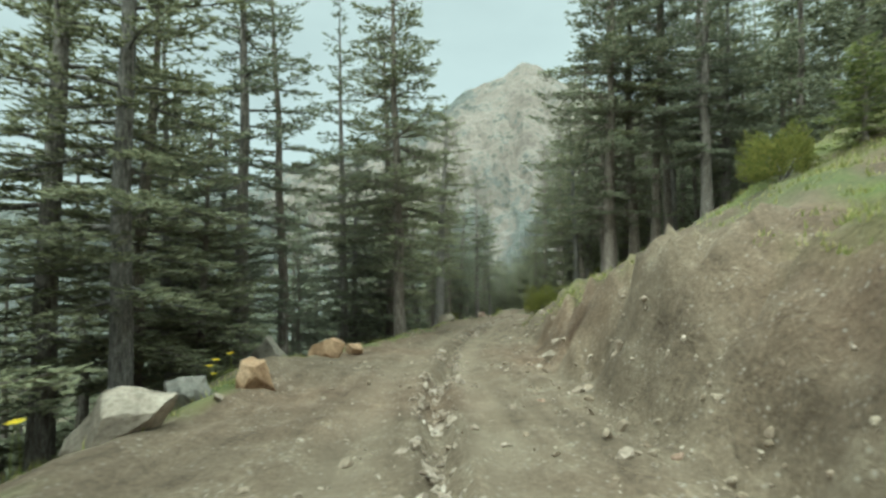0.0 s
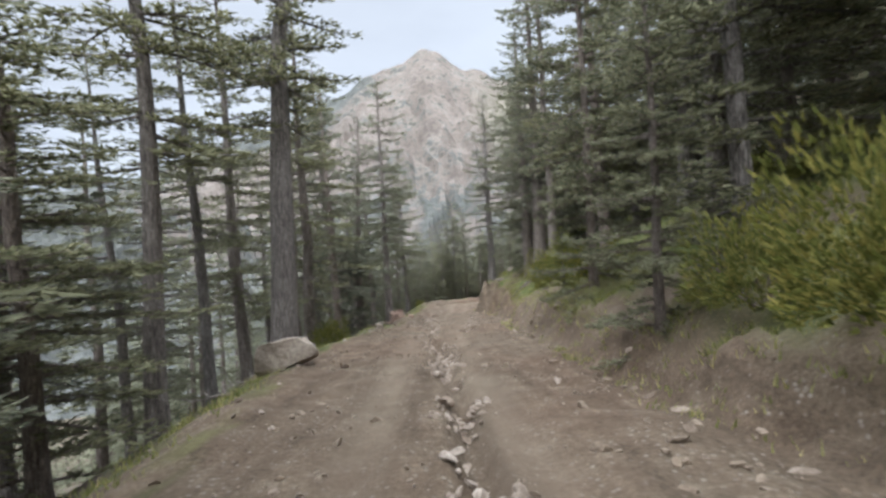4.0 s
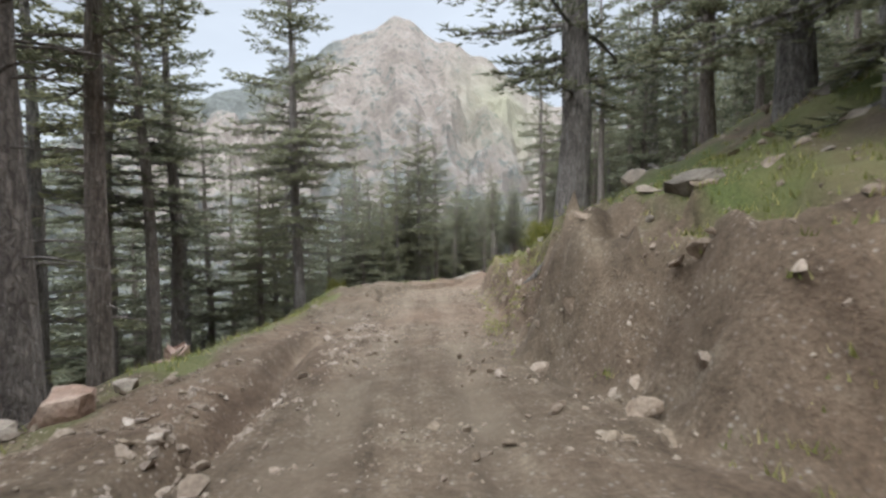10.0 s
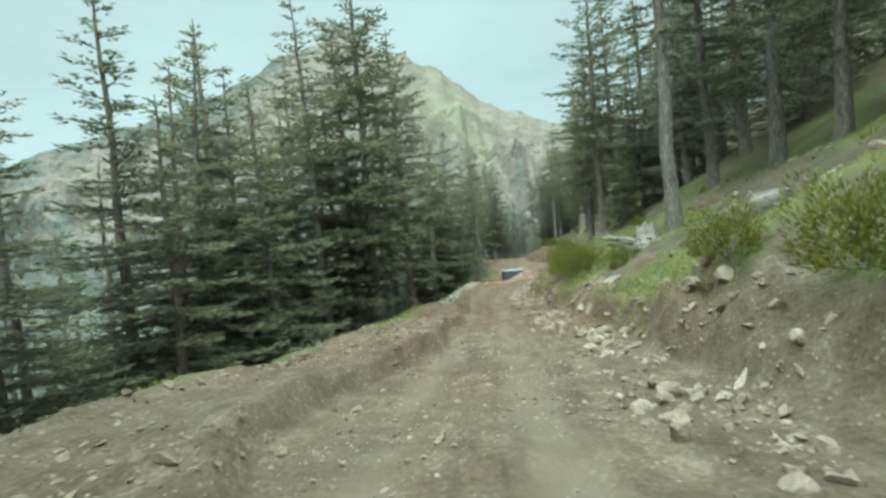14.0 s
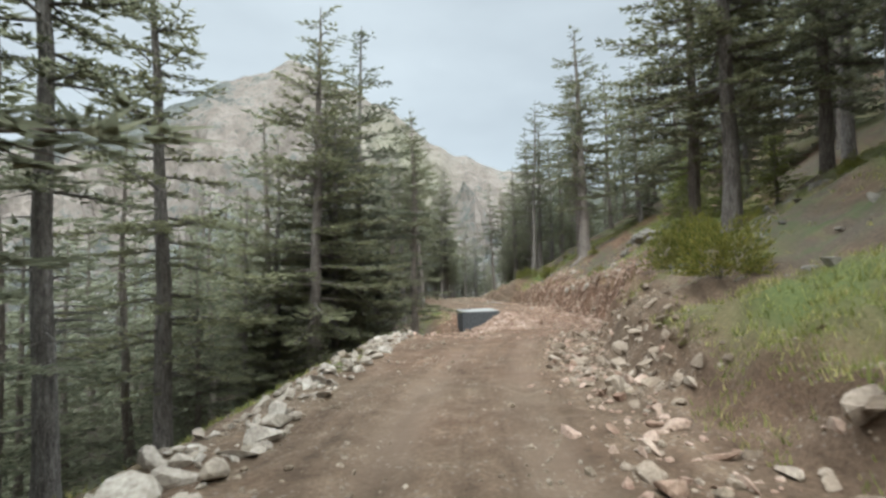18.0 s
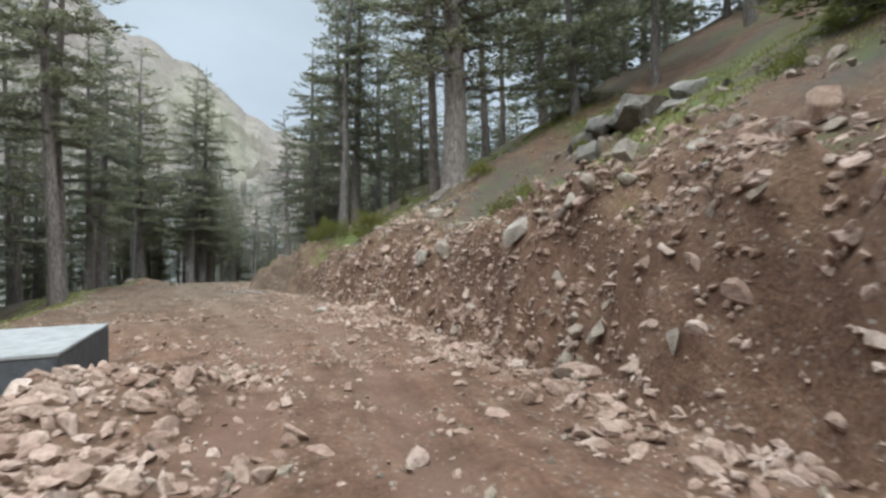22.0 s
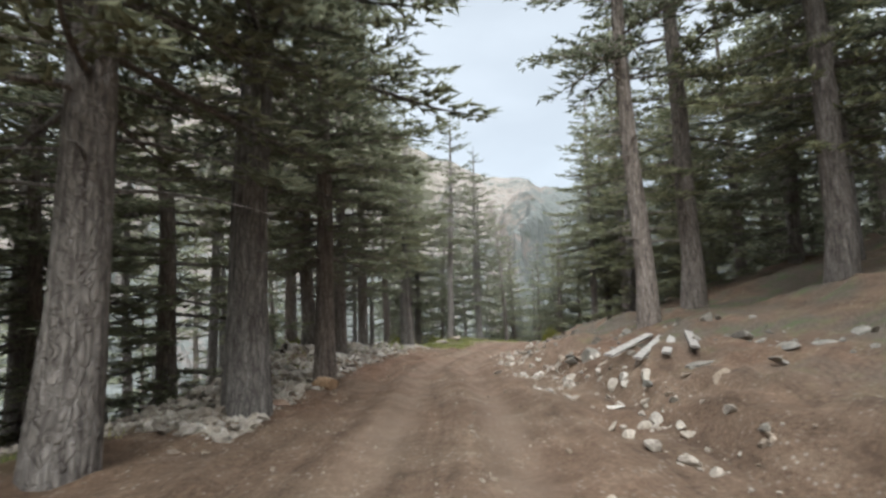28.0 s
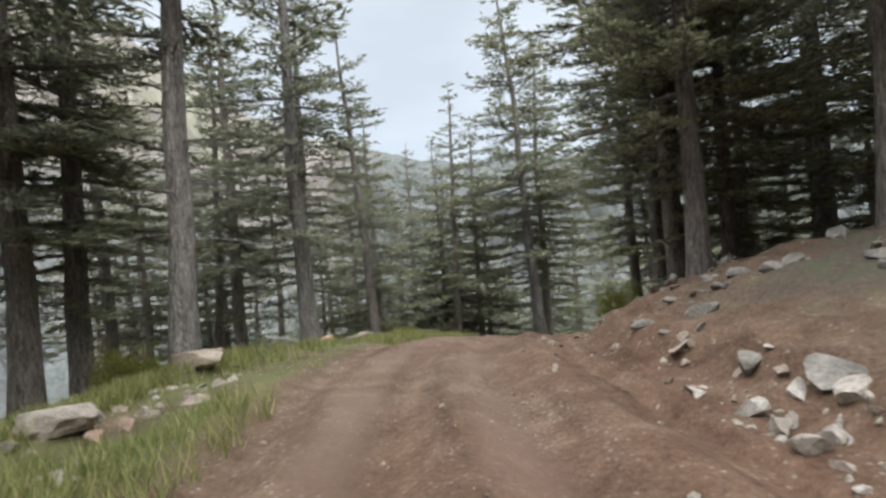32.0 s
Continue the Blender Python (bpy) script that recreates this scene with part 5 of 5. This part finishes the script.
def stump(s, u, r, h, mat, label, seed, roots=9, reach=1.0):
    g = np.random.default_rng(seed)
    ang = np.linspace(0, 2 * math.pi, 18, endpoint=False)
    rings = []
    for t in (-0.3, 0.0, 0.15, 0.5, 0.9, 1.0):
        rr = r * (1 + 0.7 * math.exp(-max(t, 0) * 5)) * (1 + 0.16 * np.sin(ang * 5 + seed) + g.normal(0, 0.05, 18))
        zz = h * t + (g.uniform(-0.25, 0.35, 18) * h if t >= 0.9 else 0)
        rings.append(np.column_stack([np.cos(ang) * rr, np.sin(ang) * rr, np.full(18, 0.0) + zz]))
    v = np.concatenate(rings + [np.array([[0, 0, h * 0.55]])])
    f = [(i * 18 + j, i * 18 + (j + 1) % 18, (i + 1) * 18 + (j + 1) % 18) for i in range(5) for j in range(18)]
    f += [(i * 18 + j, (i + 1) * 18 + (j + 1) % 18, (i + 1) * 18 + j) for i in range(5) for j in range(18)]
    f += [(90 + j, 90 + (j + 1) % 18, 108) for j in range(18)]
    root = new("tree_stump")
    root.matrix_basis = pose(*spot(s, u), g.normal(0, 8), g.normal(0, 8), g.uniform(0, 360))
    tagged(root, label, "stump")
    part("stump_wood", mesh_np("stump_wood", v, np.array(f), mat), root)
    for k in range(roots):
        a, ln = g.uniform(0, 6.28), g.uniform(0.5, 1.2) * reach
        q = np.linspace(0, 1, 6)
        bend = np.cumsum(g.normal(0, 0.12, 6))
        p = np.column_stack([np.cos(a + bend * 0.6) * (r * 0.8 + q * ln), np.sin(a + bend * 0.6) * (r * 0.8 + q * ln), 0.12 + bend * 0.5 + g.uniform(-0.1, 0.45) * q * ln])
        part("root", mesh_np("root", *tube(p, 0.05 * (1 - 0.8 * q) + 0.008, 5), mat, True), root)


stump(69.0, -4.5, 0.5, 0.8, REDWOOD, "splintered red-brown cedar stump with torn roots", 3, 10, 1.0)
stump(118.6, 7.0, 0.4, 0.7, DEADWOOD, "grey uprooted stump with spreading bare roots on the bank", 8, 16, 1.7)
stump(77.5, -5.0, 0.22, 0.35, REDWOOD, "small torn root stock at the rim of the track", 13, 7, 0.9)


def fallen_branch(s, u, ln, seed, label="grey dead branch lying on the slope"):
    g = np.random.default_rng(seed)
    q = np.linspace(0, 1, 8)
    main = np.column_stack([q * ln, np.cumsum(g.normal(0, 0.06 * ln, 8)), 0.1 + 0.12 * ln * q * (1 - q) + np.abs(np.cumsum(g.normal(0, 0.03, 8)))])
    pieces = [tube(main, 0.06 * (1 - 0.8 * q), 6)]
    for _ in range(9):
        i = int(g.integers(1, 7))
        d = np.array((g.uniform(0.1, 0.5), g.uniform(-0.6, 0.6), g.uniform(-0.05, 0.6))) * ln * 0.4
        p = main[i] + np.linspace(0, 1, 4)[:, None] * d + np.concatenate([[np.zeros(3)], g.normal(0, 0.04, (3, 3))])
        pieces.append(tube(p, np.linspace(0.03, 0.006, 4), 4))
    wood_thing("dead_branch", pieces, DEADWOOD, label, "branch", pose(*spot(s, u), 0, 0, g.uniform(0, 360)))


for s, u, ln, seed in ((47, -4.3, 1.6, 1), (48.5, -6.0, 2.2, 2), (46, -6.2, 2.0, 3), (112, -4.6, 1.8, 4), (114, -4.9, 1.5, 5), (209, -5.6, 1.2, 6), (232, -6.5, 2.4, 7), (128, -4.0, 1.6, 8), (89, 5.5, 1.6, 9), (60, 8.0, 2.8, 10),
                       (52.5, -4.6, 1.4, 11), (124, 6.5, 2.2, 12)):
    fallen_branch(s, u, ln, seed)

fallen_branch(186.0, 2.2, 1.9, 21, "brown dead branch lying on the track")

for k in range(4):
    bm = bmesh.new()
    box(bm, (0.16, 3.2, 0.05), (0, 0, 0.03), 0.006)
    ob = new("timber_plank", bm_mesh("timber_plank", bm, DEADWOOD))
    x, y, z = spot(221.5, 4.0 + 0.42 * k)
    ob.matrix_basis = pose(x, y, z + 0.06, 2, 9, -62 + 4 * k)
    tagged(ob, "weathered grey plank lying beside the track", "plank", "planks beside the track")


# ---------------------------------------------------------------- shrubs, grass and flowers


def shrub_mesh(seed, n=420, flat=0.8, fine=1.0):
    g = np.random.default_rng(seed)
    c = g.normal(0, 1, (n, 3))
    c /= np.linalg.norm(c, axis=1, keepdims=True)
    c *= (0.25 + 0.3 * g.random(n) ** 0.5)[:, None] * (1 + 0.45 * np.sin(c[:, 0] * 4 + seed) * np.cos(c[:, 1] * 5))[:, None]
    c[:, 2] = np.abs(c[:, 2]) * flat * 1.5 + 0.03
    vs = []
    for _ in range(3):
        way = c * 1.4 + g.normal(0, 0.22, (n, 3)) + (0, 0, 0.12)
        way /= np.linalg.norm(way, axis=1, keepdims=True)
        side = np.cross(way, g.normal(0, 1, (n, 3)))
        side /= np.linalg.norm(side, axis=1, keepdims=True)
        ln, wd = g.uniform(0.1, 0.22, (n, 1)) * fine, g.uniform(0.015, 0.035, (n, 1)) * fine
        vs.append(np.stack([c + side * wd, c - side * wd, c + way * ln], 1))
    v = np.concatenate(vs).reshape(-1, 3)
    stems = []
    for _ in range(8):
        e = c[int(g.integers(n))] * 0.8
        q = np.linspace(0, 1, 4)[:, None]
        stems.append(tube(q * e + np.array((0, 0, -0.05)) * (1 - q), np.linspace(0.018, 0.005, 4), 4))
    return mesh_np("foliage", v, np.arange(len(v)).reshape(-1, 3), SHRUB), mesh_np("stems", *joined(stems), BARK, True)


SHRUBS = [shrub_mesh(i, 1000, 0.8, 0.5) for i in range(4)]
BUSHES = [shrub_mesh(10 + i, 2800, 0.8, 0.32) for i in range(3)]


def shrub(s, u, size, label="yellow-green shrub on the grassy bank"):
    x, y, z = spot(s, u)
    root = new("shrub")
    leaves, stems = SHRUBS[int(rock_rng.integers(4))] if size < 1.1 else BUSHES[int(rock_rng.integers(3))]
    part("foliage", leaves, root)
    part("stems", stems, root)
    root.matrix_basis = pose(x, y, z - 0.03, 0, 0, rock_rng.uniform(0, 360)) @ Matrix.Diagonal((size, size, size * rock_rng.uniform(0.8, 1.15), 1))
    tagged(root, label, "shrub", "shrubs of the bank")


for s, u, size in ((9.6, 6.6, 1.25), (10.6, 7.2, 1.1), (33, 4.0, 2.0), (35.5, 4.3, 1.8), (54, 5.5, 2.2), (56, 6.2, 1.8), (58, 6.8, 2.0), (61, 5.4, 1.4), (45, 5.2, 1.5), (94.2, 6.4, 1.8), (95.5, 6.8, 1.5), (103, 4.6, 1.4),
                   (106, 4.4, 1.2), (121, 4.6, 1.8), (123, 4.9, 2.0), (125, 4.4, 1.5), (127, 5.2, 1.7), (117, 5.4, 1.3), (96, -5.2, 1.2), (52, -5.0, 1.6), (68, -6.4, 1.6), (232, -6.8, 1.4), (246, -7.0, 1.8),
                   (250, -6.2, 1.3), (182, 6.2, 1.6), (186, 6.0, 1.8), (189, 6.6, 1.6), (256, 4.4, 1.2), (240, 4.0, 0.9), (139, 5.0, 1.6), (144, 5.6, 1.9), (262, -5.2, 1.2)):
    shrub(s, u, size)
for _ in range(45):
    s = rock_rng.uniform(5, 200)
    shrub(s, along(HILL_EDGE, s) + rock_rng.uniform(1.8, 9), rock_rng.uniform(0.4, 1.0), "low olive-green bush on the hill slope")


def grass(name, label, spots, tall):
    g = np.random.default_rng(len(spots))
    su = np.array(spots)
    p = place(su[:, 0], su[:, 1])
    z = height(su[:, 0], su[:, 1])
    n, blades = len(su), 7
    vs = []
    for _ in range(blades):
        base = np.column_stack([p + g.normal(0, 0.07, (n, 2)), z - 0.02])
        a = g.uniform(0, 6.28, n)
        ln = tall * g.uniform(0.35, 1.15, n)
        tip = base + np.column_stack([np.cos(a) * ln * 0.55, np.sin(a) * ln * 0.55, ln])
        w = np.column_stack([-np.sin(a), np.cos(a), a * 0]) * g.uniform(0.006, 0.014, n)[:, None]
        vs.append(np.stack([base - w, base + w, tip], 1))
    v = np.concatenate(vs).reshape(-1, 3)
    tagged(new(name, mesh_np(name, v, np.arange(len(v)).reshape(-1, 3), BLADE)), label, "grass", kind="stuff")


def tufts(n, s0, s1, u_of, seed):
    out = []
    for _ in range(n * 4):
        s = rock_rng.uniform(s0, s1)
        u = u_of(s)
        if fbm(np.array(s * 0.25), np.array(u * 0.4), 51) + 0.5 * rock_rng.normal(0, 0.3) > 0.0:
            out.append((s, u))
        if len(out) >= n:
            break
    return out


grass("verge_grass", "green and straw-coloured grass along the rim of the track", tufts(6500, 0, 268, lambda s: -along(VALLEY_EDGE, s) - rock_rng.uniform(-0.25, 2.4), 1), 0.14)
grass("bank_grass", "fresh green grass on the hillside bank", tufts(26000, 0, 206, lambda s: along(HILL_EDGE, s) + along(BANK, s) * 0.6 + 0.2 + 9 * rock_rng.random() ** 1.3, 2) + tufts(2600, 30, 135, lambda s: along(HILL_EDGE, s) - 0.2 + 1.8 * rock_rng.random(), 5) + tufts(6000, 157, 190, lambda s: along(HILL_EDGE, s) + 3.2 + 8 * rock_rng.random(), 6), 0.12)
grass("meadow_grass", "long green grass beside the flat slabs", tufts(3200, 243, 264, lambda s: -1.9 - 3.6 * rock_rng.random(), 3) + tufts(4200, 237, 250, lambda s: -3.9 - 4.5 * rock_rng.random(), 4), 0.3)


def flower(s, u, h):
    x, y, z = spot(s, u)
    root = new("yellow_flower")
    g = rock_rng
    p = np.column_stack([np.array((0, 0.02, 0.05)) * h, np.array((0, 0.01, 0.0)), np.array((-0.05, 0.5, 1)) * h])
    part("stem", mesh_np("stem", *tube(p, np.array((0.006, 0.005, 0.004)), 4), BLADE, True), root)
    ang = np.linspace(0, 2 * math.pi, 9, endpoint=False)
    tip = p[-1]
    v, f = [], []
    for a in ang:
        o = np.array((math.cos(a), math.sin(a), 0.35))
        w = np.array((-math.sin(a), math.cos(a), 0)) * 0.018
        k = len(v)
        v += [tip, tip + o * 0.03 + w, tip + o * 0.06, tip + o * 0.03 - w]
        f.append((k, k + 1, k + 2, k + 3))
    part("blossom", mesh_np("blossom", np.array(v), np.array(f), PETAL), root, "bright yellow petals")
    root.matrix_basis = pose(x, y, z, 0, 0, g.uniform(0, 360)) @ Matrix.Diagonal((1.5, 1.5, 1.2, 1))
    tagged(root, "small yellow wildflower in the verge grass", "flower", "wildflowers")


for s, u in ((5.0, -4.1), (5.6, -4.5), (10.4, -4.6), (10.7, -4.9), (11.4, -4.7), (11.1, -5.0), (246.5, -5.6), (247.2, -5.9)):
    flower(s, u, rock_rng.uniform(0.35, 0.6))
